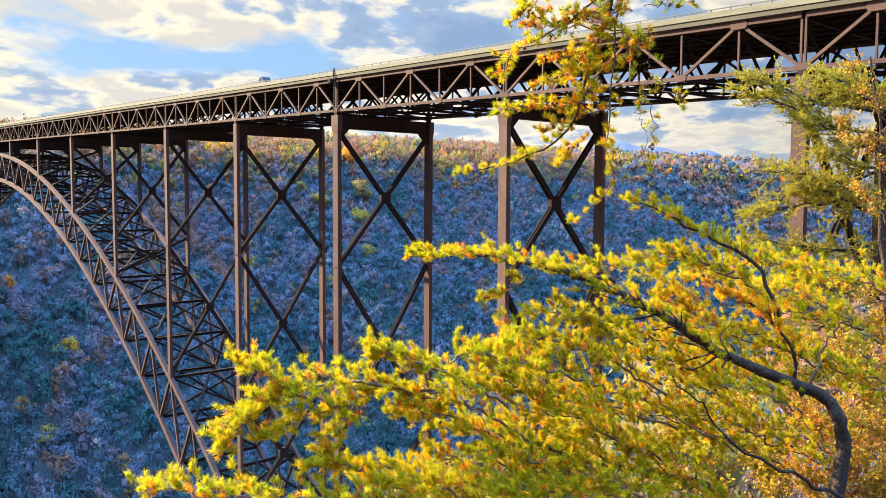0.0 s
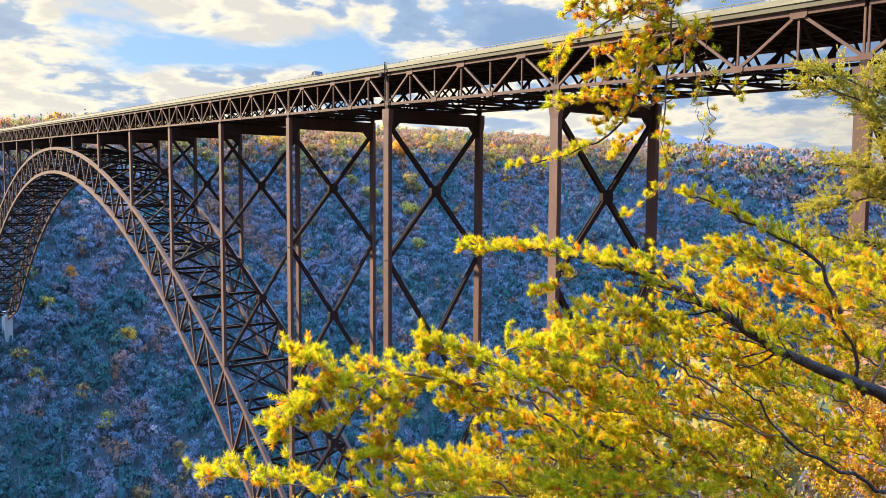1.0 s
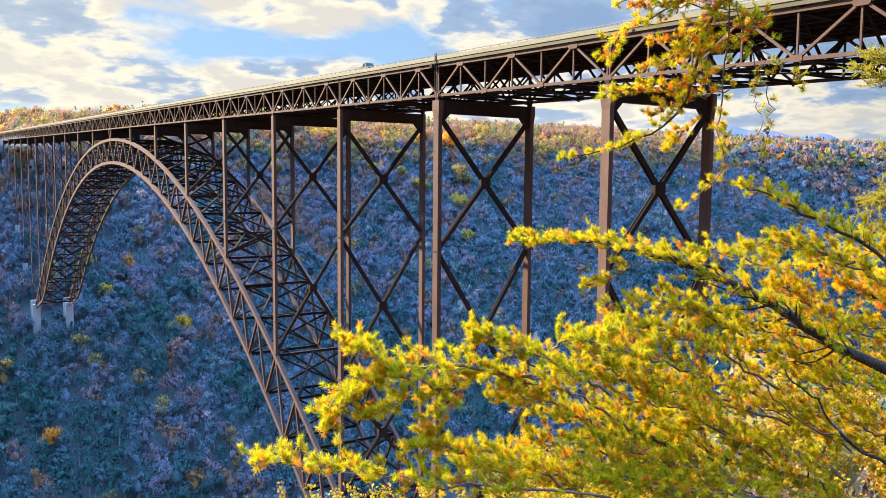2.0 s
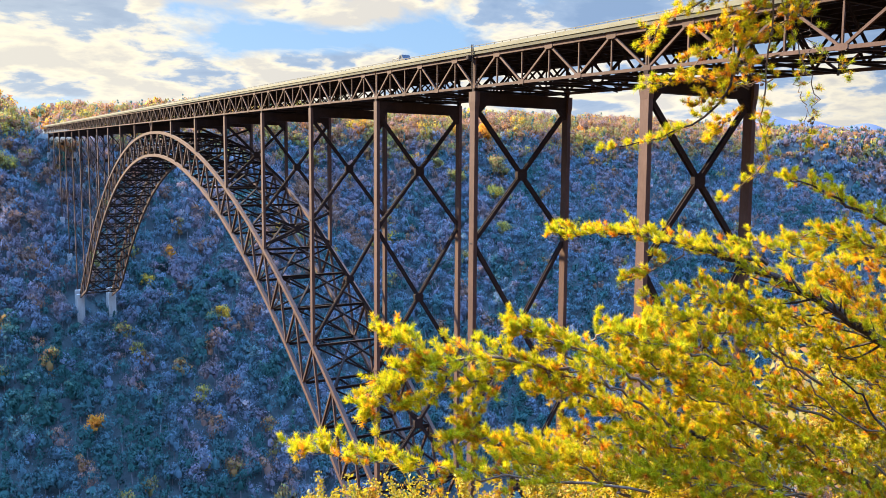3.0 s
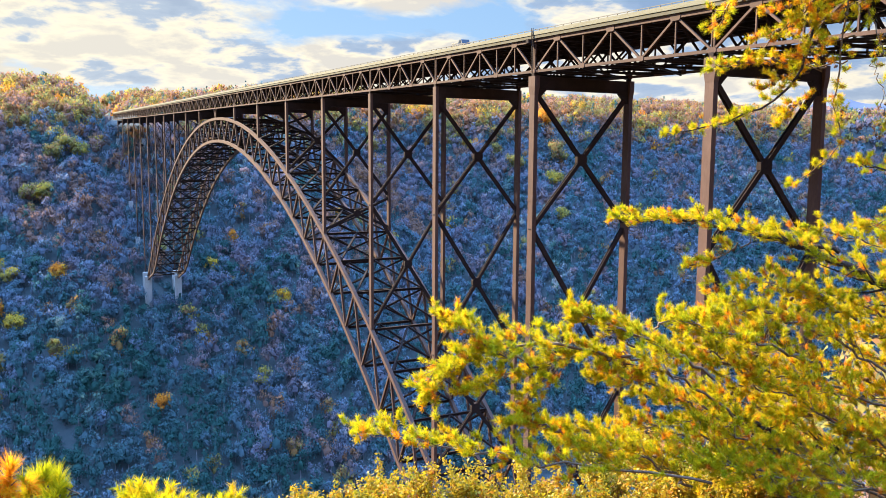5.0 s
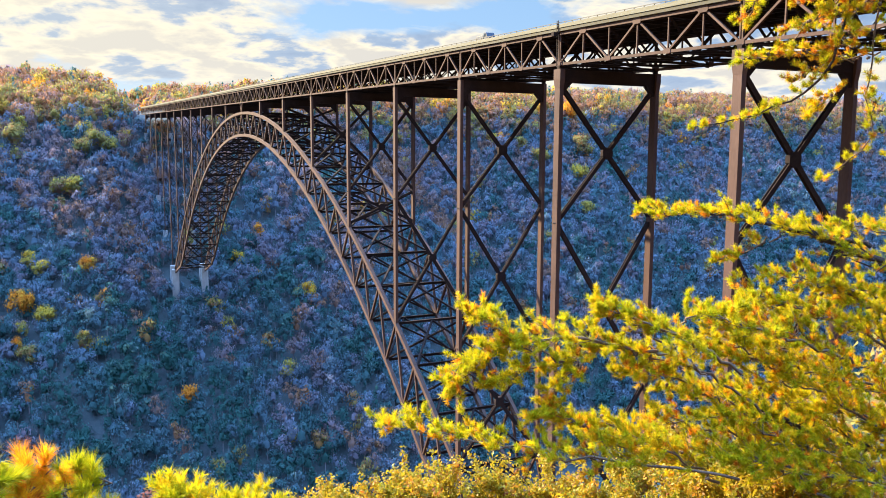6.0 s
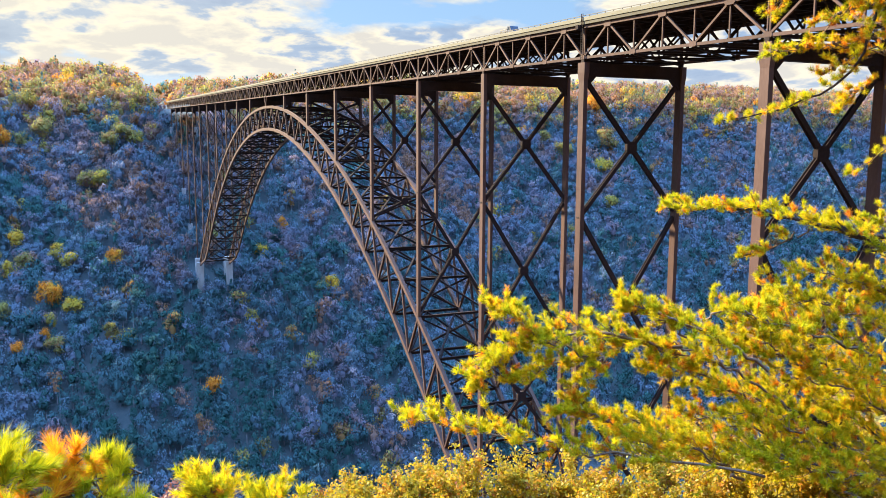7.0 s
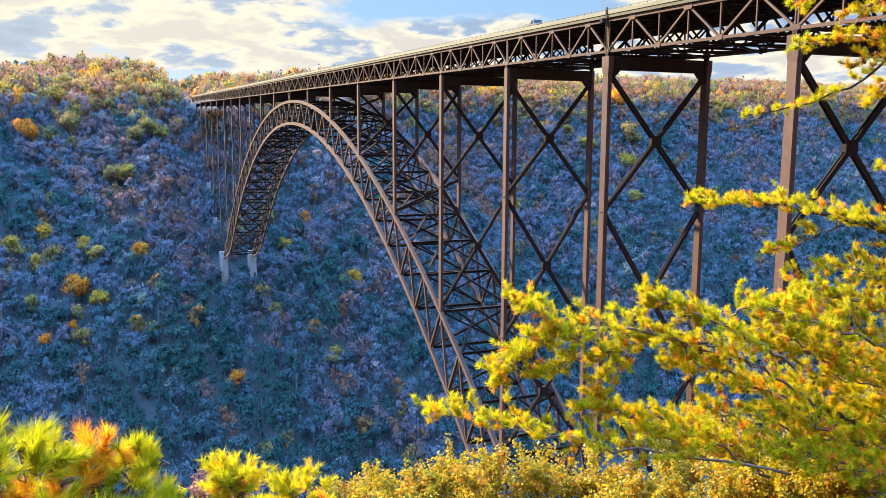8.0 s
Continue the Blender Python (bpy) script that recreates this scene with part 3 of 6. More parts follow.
def crowns(rng, pos, height, radius, tint, clumps, leaves, size, cone=False, low=0.08, core=1.0):
    """Crowns of many trees: each a heap of rounded leaf clumps with loose leaves about them.
    Returns vertices, faces, tints and the shading direction of each vertex."""
    N, K = len(pos), clumps
    tall, wide = height[:, None], radius[:, None]
    if cone:
        t = (np.arange(K)[None, :] + rng.uniform(0, 1, (N, K))) / K
        ang = rng.uniform(0, 2 * np.pi, (N, K))
        rr = wide * t * 0.62
        c = np.stack([np.cos(ang) * rr, np.sin(ang) * rr, tall * (0.97 - t * (0.97 - low))], -1)
        size_of = wide * (0.16 + 0.40 * t)
    else:
        d = rng.normal(size=(N, K, 3))
        d[..., 2] = np.where(d[..., 2] < -0.9, -d[..., 2], d[..., 2])
        d /= np.linalg.norm(d, axis=2, keepdims=True)
        half = tall * (1 - low) / 2
        reach = rng.uniform(0.42, 0.78, (N, K))
        c = np.stack([d[..., 0] * reach * wide, d[..., 1] * reach * wide, tall * low + half + d[..., 2] * reach * half], -1)
        size_of = wide * rng.uniform(0.30, 0.48, (N, K))
    heart = np.stack([0 * height, 0 * height, height * 0.45], -1)[:, None, :]
    out = c - heart
    out /= np.linalg.norm(out, axis=2, keepdims=True) + 1e-6
    shade = tint[:, None] + rng.normal(scale=0.025, size=(N, K))
    # a rough mass of twigs and leaves inside
    k = len(CLUMP_V)
    q = core * (0.55 if cone else 0.85) * CLUMP_V[None] * rng.uniform(0.24, 0.46, (N, k, 1)) * np.stack([radius, radius, height * 0.5], -1)[:, None, :]
    v = (q + heart + pos[:, None, :]).reshape(-1, 3)
    faces = (CLUMP_F[None] + (np.arange(N) * k)[:, None, None]).reshape(-1, 3)
    t = np.repeat(tint, k)
    m = np.tile(CLUMP_V * 0.3 + LEAN, (N, 1))
    # the leaves, gathered in clumps
    pick = rng.integers(0, K, (N, leaves))
    row = np.arange(N)[:, None]
    d = rng.normal(size=(N, leaves, 3))
    d /= np.linalg.norm(d, axis=2, keepdims=True)
    at = c[row, pick] + d * (size_of[row, pick] * rng.uniform(0.35, 1.25, (N, leaves)))[..., None] + pos[:, None, :]
    a = np.cross(d, rng.normal(size=d.shape))
    a /= np.linalg.norm(a, axis=2, keepdims=True)
    b = np.cross(d, a)
    z = (size * rng.uniform(0.6, 1.35, (N, leaves)))[..., None] * (radius / 4.0)[:, None, None]
    lv = np.stack([at + a * z, at - a * z * 0.5 + b * z * 0.87, at - a * z * 0.5 - b * z * 0.87], 2)
    lv[..., 2] += 0.45 * (lv[..., 2] - at[..., None, 2])
    lv = lv.reshape(-1, 3)
    lt = np.repeat((shade[row, pick] + rng.normal(scale=0.02, size=(N, leaves))).ravel(), 3)
    lm = np.repeat((d * 0.25 + out[row, pick] * 0.45 + LEAN).reshape(-1, 3), 3, axis=0)
    faces = np.concatenate([faces, np.arange(len(lv)).reshape(-1, 3) + len(v)])
    v, t, m = np.concatenate([v, lv]), np.concatenate([t, lt]), np.concatenate([m, lm])
    return v, faces, t, m / (np.linalg.norm(m, axis=1, keepdims=True) + 1e-9)


def join(sets):
    vs, fs, ts, ms, k = [], [], [], [], 0
    for v, f, t, m in sets:
        vs.append(v)
        fs.append(f + k)
        ts.append(t)
        ms.append(m)
        k += len(v)
    return np.concatenate(vs), np.concatenate(fs), np.concatenate(ts), np.concatenate(ms)


def scatter(rng, x0, x1, y0, y1, spacing):
    """A jittered grid of tree places."""
    gx, gy = np.meshgrid(np.arange(x0, x1, spacing), np.arange(y0, y1, spacing))
    p = np.stack([gx.ravel(), gy.ravel()], -1) + rng.uniform(-0.45, 0.45, (gx.size, 2)) * spacing
    return p


def forest(name, label, seed, x0, x1, y0, y1, spacing, clumps, leaves, size, lit=0.25, colour=(0.34, 0.17), tall=(11, 18)):
    rng = np.random.default_rng(seed)
    p = scatter(rng, x0, x1, y0, y1, spacing)
    z = land(p[:, 0], p[:, 1])
    # keep clear of the road and the piers; stay low under the deck, below the arch and before its footings
    below = np.abs(p[:, 0] - 10.65) < 16
    room = np.minimum(mid(p[:, 1]) - HALF - 2, np.where((p[:, 1] > 12) & (p[:, 1] < 506), arch_low(p[:, 1]) - 2, 999)) - z
    pier = (np.min(np.abs(p[:, 0][:, None] - np.array([0, WIDE])[None]), axis=1) < 5) & (np.min(np.abs(p[:, 1][:, None] - np.array([b for b in BENTS if not 5 < b < 500])[None]), axis=1) < 5)
    limit = np.where(below, room * 0.8, 99.0)
    footing = (np.abs(p[:, 0] - 10.65) < 19) & (p[:, 1] > 478) & (p[:, 1] < 530)
    limit = np.where(footing, np.minimum(limit, np.where(p[:, 1] < 500, 17.0, 9.0)), limit)
    keep = ~((limit < 2.5) | (np.abs(p[:, 0] - 10.6) < 14) & (p[:, 1] > 690) | pier)
    keep &= z > RIVER_Z + 1
    p, z, limit = p[keep], z[keep], limit[keep]
    N = len(p)
    h = np.minimum(rng.uniform(*tall, N) + 0.1 * (tall[1] - tall[0]) * rng.normal(size=N), limit)
    r = rng.uniform(0.76, 1.04, N) * spacing * rng.uniform(0.85, 1.2, N)
    r = np.minimum(r, 0.65 * h)
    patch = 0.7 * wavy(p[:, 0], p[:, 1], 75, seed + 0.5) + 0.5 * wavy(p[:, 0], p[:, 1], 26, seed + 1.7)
    # tint climbs with height, painting paler haze up the slope
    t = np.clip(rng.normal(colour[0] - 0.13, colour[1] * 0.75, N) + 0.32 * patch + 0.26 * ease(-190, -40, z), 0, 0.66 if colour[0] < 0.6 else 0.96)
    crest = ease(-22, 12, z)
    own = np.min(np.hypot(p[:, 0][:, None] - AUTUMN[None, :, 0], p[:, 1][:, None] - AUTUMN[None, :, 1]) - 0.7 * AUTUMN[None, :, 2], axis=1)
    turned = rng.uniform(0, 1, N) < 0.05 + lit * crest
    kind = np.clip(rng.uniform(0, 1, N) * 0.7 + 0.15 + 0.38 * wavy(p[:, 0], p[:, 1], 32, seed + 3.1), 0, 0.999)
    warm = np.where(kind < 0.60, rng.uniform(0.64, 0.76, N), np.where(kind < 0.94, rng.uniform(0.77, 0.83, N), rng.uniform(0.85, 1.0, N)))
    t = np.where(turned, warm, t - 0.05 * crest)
    h = np.where(own < 7.0, h * 0.7, h)
    pos = np.stack([p[:, 0], p[:, 1], z - 0.5], -1)
    pine = rng.uniform(0, 1, N) < 0.08
    sets = [crowns(rng, pos[~pine], h[~pine], r[~pine], t[~pine], clumps, leaves, size)]
    if pine.any():
        sets.append(crowns(rng, pos[pine], h[pine] * 1.1, r[pine] * 0.7, rng.uniform(0.0, 0.16, pine.sum()), clumps, leaves, size, cone=True))
    v, f, t, m = join(sets)
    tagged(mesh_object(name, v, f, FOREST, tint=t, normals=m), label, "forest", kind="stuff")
    # thin trunks
    s_v, s_f = [], []
    base = pos
    k = np.arange(N)
    ang = rng.uniform(0, 6.28, N)
    rad = 0.022 * h
    for j in range(3):
        a = ang + j * 2.094
        s_v.append(np.stack([base[:, 0] + rad * np.cos(a), base[:, 1] + rad * np.sin(a), base[:, 2] - 1.0], -1))
    s_v.append(np.stack([base[:, 0], base[:, 1], base[:, 2] + h * 0.8], -1))
    vv = np.concatenate(s_v)
    for j in range(3):
        s_f.append(np.stack([k + j * N, k + ((j + 1) % 3) * N, k + 3 * N], -1))
    tagged(mesh_object(name + "_trunks", vv, np.concatenate(s_f), GREY_TRUNK), "thin grey trunks of the hillside trees", "tree trunks", kind="stuff")


# trees that stand out on the far wall by their colour: x, y, radius of the crown
ORANGE = [(-103.3, 499.9, 8.8), (-58.9, 527.9, 6.4), (-5.1, 419.5, 6.0), (73.8, 551.2, 4.4), (476.2, 686.3, 11.0), (-106.0, 474.9, 3.8), (-124.2, 470.4, 5.5), (-142.1, 665.2, 10.0)]
YELLOW = [(-89.3, 527.2, 6.4), (-97.8, 538.8, 6.0), (-146.9, 544.1, 6.1), (-125.4, 554.8, 6.2), (-129.9, 529.7, 5.5), (-88.4, 489.9, 7.0), (50.7, 525.0, 5.1), (97.1, 485.8, 6.3), (431.7, 600.3, 9.3), (352.1, 651.3, 5.6)]
OLIVE = [(-54.5, 644.0, 8.0), (-43.7, 650.6, 9.2), (-33.5, 649.0, 8.1), (-119.3, 708.1, 8.7), (-106.0, 665.1, 9.9), (-119.5, 536.2, 6.0), (-132.8, 498.9, 6.6), (-102.9, 485.4, 4.3), (-100.8, 467.9, 6.8), (-65.9, 464.7, 5.0),
         (-72.8, 602.5, 8.1), (-64.4, 602.4, 7.6), (460.0, 638.6, 12.0), (390.4, 616.6, 9.8), (407.0, 549.3, 7.6), (-74.9, 687.1, 5.1), (381.3, 641.2, 8.7), (244.0, 664.9, 8.3)]
AUTUMN = np.array(ORANGE + YELLOW + OLIVE)
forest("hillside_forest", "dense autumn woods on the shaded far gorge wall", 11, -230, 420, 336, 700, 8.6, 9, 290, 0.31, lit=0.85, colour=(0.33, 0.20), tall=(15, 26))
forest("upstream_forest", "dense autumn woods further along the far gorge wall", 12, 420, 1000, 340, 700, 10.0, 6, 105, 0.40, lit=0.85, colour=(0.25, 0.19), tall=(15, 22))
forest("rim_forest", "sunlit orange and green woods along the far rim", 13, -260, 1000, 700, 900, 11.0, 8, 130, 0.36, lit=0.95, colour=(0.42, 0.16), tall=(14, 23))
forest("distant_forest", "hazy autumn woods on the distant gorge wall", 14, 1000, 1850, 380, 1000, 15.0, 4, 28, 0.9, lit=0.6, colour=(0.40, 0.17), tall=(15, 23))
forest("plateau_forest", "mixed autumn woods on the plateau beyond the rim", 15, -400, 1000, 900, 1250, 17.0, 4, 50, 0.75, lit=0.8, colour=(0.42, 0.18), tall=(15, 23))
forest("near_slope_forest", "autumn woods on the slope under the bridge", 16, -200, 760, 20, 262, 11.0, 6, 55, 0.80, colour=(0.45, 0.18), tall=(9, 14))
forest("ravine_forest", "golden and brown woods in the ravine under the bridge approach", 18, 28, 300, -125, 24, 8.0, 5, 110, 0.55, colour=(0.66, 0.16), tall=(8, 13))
forest("golden_thicket", "golden and russet thicket on the slope behind the pine", 19, -64, -18, -114, -84, 3.0, 9, 700, 0.16, colour=(0.71, 0.07), tall=(3.2, 5.6))
forest("slope_thicket", "golden undergrowth and small trees below the overlook", 17, -66, 30, -104, 20, 4.0, 6, 100, 0.5, colour=(0.74, 0.2), tall=(2, 4))


def autumn_tree(x, y, r, tint, label, seed):
    """One tree of the far wall: a trunk with limbs and a heaped crown."""
    rng = np.random.default_rng(seed)
    z, r = float(land(x, y)), 1.2 * r
    h = max(2.2 * r, 18.0)
    tree = thing("autumn_tree", label, "tree", (x, y, z), "bright trees on the far gorge wall")
    wood = Steel()
    wood.taper(0, 0, -1.0, h * 0.55, 0.05 * h, 0.05 * h, 0.02 * h, 0.02 * h)
    for k in range(4):
        a = k * 1.6 + rng.uniform(0, 0.8)
        wood.box((0, 0, h * (0.3 + 0.06 * k)), (0.5 * r * math.cos(a), 0.5 * r * math.sin(a), h * (0.55 + 0.06 * k)), 0.3, 0.3)
    wood.make("trunk", GREY_TRUNK, tree)
    v, f, t, m = crowns(rng, np.zeros((1, 3)), np.array([h]), np.array([r]), np.array([tint]), 16, 1300, 0.24, low=0.2, core=0.5)
    mesh_object("crown", v, f, FOREST, tree, tint=t, normals=m)


for i, (tx, ty, tr) in enumerate(ORANGE):
    autumn_tree(tx, ty, tr, 0.975 + 0.012 * (i % 4), "tree with a rounded orange autumn crown", 500 + i)
for i, (tx, ty, tr) in enumerate(YELLOW):
    autumn_tree(tx, ty, tr, 0.86 + 0.012 * (i % 4), "tree with a golden yellow autumn crown", 540 + i)
for i, (tx, ty, tr) in enumerate(OLIVE):
    autumn_tree(tx, ty, tr, 0.785 + 0.012 * (i % 4), "tree with a pale olive-green crown", 580 + i)

# the haze before the ridge is mixed into its base colour
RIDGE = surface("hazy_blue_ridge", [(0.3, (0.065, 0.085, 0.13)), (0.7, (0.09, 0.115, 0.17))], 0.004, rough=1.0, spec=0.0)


def build_ridge():
    """A far blue mountain line beyond the plateau."""
    a = np.radians(np.linspace(-75, 20, 240))
    k = np.degrees(a)
    top = 140 + 34 * np.sin(k * 0.31 + 0.5) + 22 * np.sin(k * 0.83 + 1.0) + 9 * np.sin(k * 2.1) + 100 * np.exp(-((k + 54) / 4.5) ** 2)
    rows = []
    for d, f in ((3600, 0.0), (3900, 0.6), (4200, 1.0), (4350, 0.4)):
        rows.append(np.stack([-81 - np.sin(a) * d, -122 + np.cos(a) * d, -20 + top * f], -1))
    v = np.concatenate(rows)
    m = len(a)
    i = (np.arange(3)[:, None] * m + np.arange(m - 1)[None]).ravel()
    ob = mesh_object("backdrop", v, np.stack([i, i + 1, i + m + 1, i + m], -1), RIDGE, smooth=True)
    tagged(ob, "far blue mountain ridge on the horizon", "mountains", kind="structure")


build_ridge()

# ---- pines close to the overlook ----


def smooth_path(pts, n):
    """A Catmull-Rom path through points."""
    P = [np.array(p, dtype=float) for p in pts]
    P = [2 * P[0] - P[1]] + P + [2 * P[-1] - P[-2]]
    out = []
    segs = len(P) - 3
    for i in range(segs):
        a, b, c, d = P[i:i + 4]
        m = max(2, int(round(n / segs)))
        for k in range(m):
            t = k / m
            out.append(0.5 * (2 * b + (c - a) * t + (2 * a - 5 * b + 4 * c - d) * t * t + (3 * b - a - 3 * c + d) * t ** 3))
    out.append(P[-2])
    return np.array(out)


class Wood:
    """Gathers tapered tubes."""

    def __init__(self):
        self.v, self.f, self.n = [], [], 0

    def tube(self, path, r0, r1, sides=5, rough=0.0, rng=None):
        path = np.asarray(path)
        m = len(path)
        tan = np.gradient(path, axis=0)
        tan /= np.linalg.norm(tan, axis=1, keepdims=True) + 1e-9
        ref = np.array([0.31, 0.2, 0.93])
        x = np.cross(tan, ref)
        x /= np.linalg.norm(x, axis=1, keepdims=True) + 1e-9
        y = np.cross(tan, x)
        r = np.linspace(r0, r1, m)[:, None, None]
        if rough:
            r = r * (1 + rng.normal(scale=rough, size=(m, sides, 1)))
        a = np.arange(sides) * 2 * np.pi / sides
        ring = path[:, None, :] + r * (np.cos(a)[None, :, None] * x[:, None, :] + np.sin(a)[None, :, None] * y[:, None, :])
        self.v.append(ring.reshape(-1, 3))
        i = np.arange(m - 1)[:, None] * sides
        j = np.arange(sides)[None, :]
        k = (j + 1) % sides
        self.f.append(np.stack([i + j, i + k, i + sides + k, i + sides + j], -1).reshape(-1, 4) + self.n)
        self.n += m * sides

    def make(self, name, material, parent=None, label=""):
        return mesh_object(name, np.concatenate(self.v), np.concatenate(self.f), material, parent, label, smooth=True)


def unit(v):
    return v / (np.linalg.norm(v) + 1e-9)


class Needles:
    """Gathers shoots set with needles."""

    def __init__(self, rng, length, width, spread=1.0):
        self.rng, self.length, self.width, self.spread = rng, length, width, spread
        self.shoots = []

    def shoot(self, a, b, tint, count):
        self.shoots.append((a, b, tint, count))

    def leaves(self):
        """Broad leaves in place of needles."""
        rng = self.rng
        vs, ts = [], []
        for a, b, tint, count in self.shoots:
            t = rng.uniform(0, 1, (count, 1))
            c = a + (b - a) * t + rng.normal(scale=self.length * 1.2, size=(count, 3))
            u = rng.normal(size=(count, 3))
            u /= np.linalg.norm(u, axis=1, keepdims=True)
            w = np.cross(u, rng.normal(size=(count, 3)))
            w /= np.linalg.norm(w, axis=1, keepdims=True) + 1e-9
            s = self.length * rng.uniform(0.6, 1.2, (count, 1))
            vs.append(np.stack([c - u * s, c + w * s * 0.55, c + u * s, c - w * s * 0.55], 1).reshape(-1, 3))
            ts.append(np.repeat(tint + rng.normal(scale=0.12, size=count), 4))
        v = np.concatenate(vs)
        return v, np.arange(len(v)).reshape(-1, 4), np.concatenate(ts)

    def build(self):
        rng = self.rng
        vs, ts = [], []
        for a, b, tint, count in self.shoots:
            axis = b - a
            L = np.linalg.norm(axis)
            axis = axis / L
            u = unit(np.cross(axis, np.array([0.3, 0.5, 0.81])))
            w = np.cross(axis, u)
            t = rng.uniform(0.05, 1.0, count)
            ang = rng.uniform(0, 2 * np.pi, count)
            lean = np.radians(rng.uniform(42, 84, count)) * (1.08 - 0.42 * t) * self.spread
            out = np.cos(ang)[:, None] * u + np.sin(ang)[:, None] * w
            d = axis * np.cos(lean)[:, None] + out * np.sin(lean)[:, None]
            d[:, 2] += 0.12
            base = a + axis * (t * L)[:, None]
            ln = self.length * rng.uniform(0.7, 1.15, count)[:, None]
            side = np.cross(d, rng.normal(size=(count, 3)))
            side /= np.linalg.norm(side, axis=1, keepdims=True) + 1e-9
            tip = base + d * ln
            vs.append(np.stack([base - side * self.width / 2, base + side * self.width / 2, tip], 1).reshape(-1, 3))
            tt = tint + rng.normal(scale=0.12, size=count) - 0.10 * (t - 0.5)
            ts.append(np.repeat(tt, 3))
        v = np.concatenate(vs)
        return v, np.arange(len(v)).reshape(-1, 3), np.concatenate(ts)


def cone_mesh():
    """A small open pine cone."""
    bm = bmesh.new()
    bmesh.ops.create_uvsphere(bm, u_segments=8, v_segments=7, radius=0.5)
    for i, v in enumerate(bm.verts):
        z = v.co.z
        k = 1.0 + (0.22 if i % 2 else -0.12)
        v.co = Vector((v.co.x * k * 0.75, v.co.y * k * 0.75, z * 1.2 + (0.05 if i % 2 else 0)))
    me = bpy.data.meshes.new("pine_cone")
    bm.to_mesh(me)
    bm.free()
    me.materials.append(CONE)
    return me


CONE_MESH = cone_mesh()


def bough(tree, seed, pts, r0, r1, wide=0.35, twigs=26, per=4, needle=0.058, width=0.0056, count=72, start=0.2, orange=0.13, rise=0.12, shoot_len=0.085, lift=0.5, cones=2, leafy=True, name="branch", material=None, broad=False, hue=(0.14, 0.12), droop=0.0, spread=1.0):
    """A branch of a pine: a tapered limb, side twigs, and shoots thick with needles."""
    rng = np.random.default_rng(seed)
    path = smooth_path(pts, 18)
    path[1:-1] += rng.normal(scale=0.018 if r0 > 0.045 else 0.028, size=(len(path) - 2, 3))
    wood = Wood()
    thick = r0 > 0.045
    wood.tube(path, r0, r1, 9 if thick else 5, 0.08 if thick else 0.0, rng)
    nd = Needles(rng, needle, width, spread)
    seg = np.linalg.norm(np.diff(path, axis=0), axis=1)
    cum = np.concatenate([[0], np.cumsum(seg)]) / seg.sum()
    up = np.array([0, 0, 1.0])
    spots = []
    for i in range(twigs if leafy else 0):
        s = start + (1 - start) * ((i + rng.uniform(0, 1)) / twigs)
        k = min(np.searchsorted(cum, s), len(path) - 1)
        k0 = max(k - 1, 0)
        f = (s - cum[k0]) / max(cum[k] - cum[k0], 1e-6)
        p = path[k0] + (path[k] - path[k0]) * min(max(f, 0), 1)
        tan = unit(path[min(k + 1, len(path) - 1)] - path[k0])
        side = unit(np.cross(tan, up)) * (1 if i % 2 else -1)
        reach = wide * (1.0 - 0.55 * s) * rng.uniform(0.55, 1.15)
        d = unit(tan * rng.uniform(0.35, 1.0) + side * rng.uniform(0.2, 1.0) + up * rng.normal(rise, 0.26) + rng.normal(scale=0.15, size=3))
        q = p + d * reach
        m = p + d * reach * 0.5 + rng.normal(scale=0.06 * reach, size=3) - up * 0.05 * reach
        wood.tube(smooth_path([p, m, q], 5), max(r1, 0.005) * 0.8, 0.002, 3)
        for j in range(per):
            w = rng.uniform(0.35, 1.0) if j else 1.0
            b = p + (q - p) * w
            e = unit(d * 0.8 + up * rng.normal(lift - droop, 0.3) + rng.normal(scale=0.45, size=3))
            L = shoot_len * rng.uniform(0.65, 1.25)
            tint = rng.normal(*hue)
            if rng.uniform() < orange * (1.6 - w):
                tint = rng.uniform(0.62, 0.95)
            nd.shoot(b - e * L * 0.25, b + e * L * 0.75, tint, int(count * L / shoot_len))
        spots.append(q)
    if leafy:
        d = unit(path[-1] - path[-3])
        for j in range(4):
            e = unit(d + rng.normal(scale=0.4, size=3) + up * 0.15)
            nd.shoot(path[-1] - e * shoot_len * 0.6, path[-1] + e * shoot_len * 0.5, rng.normal(hue[0] - 0.05, hue[1]), count)
    limb = wood.make(name, BARK if r0 > 0.02 else TWIG, tree)
    if leafy:
        v, f, t = nd.leaves() if broad else nd.build()
        mesh_object("leaves" if broad else "needles", v, f, material or NEEDLE, limb, tint=t)
        for c in range(cones):
            ob = new("cone", CONE_MESH)
            ob.parent = limb
            at = spots[int(rng.integers(len(spots)))] * 0.6 + path[int(rng.integers(len(path) // 3, len(path)))] * 0.4
            ob.location = at
            s = rng.uniform(0.042, 0.06)
            ob.scale = (s, s, s)
            ob.rotation_euler = (rng.uniform(1.5, 4.5), rng.uniform(-1, 1), 0)
    return limb


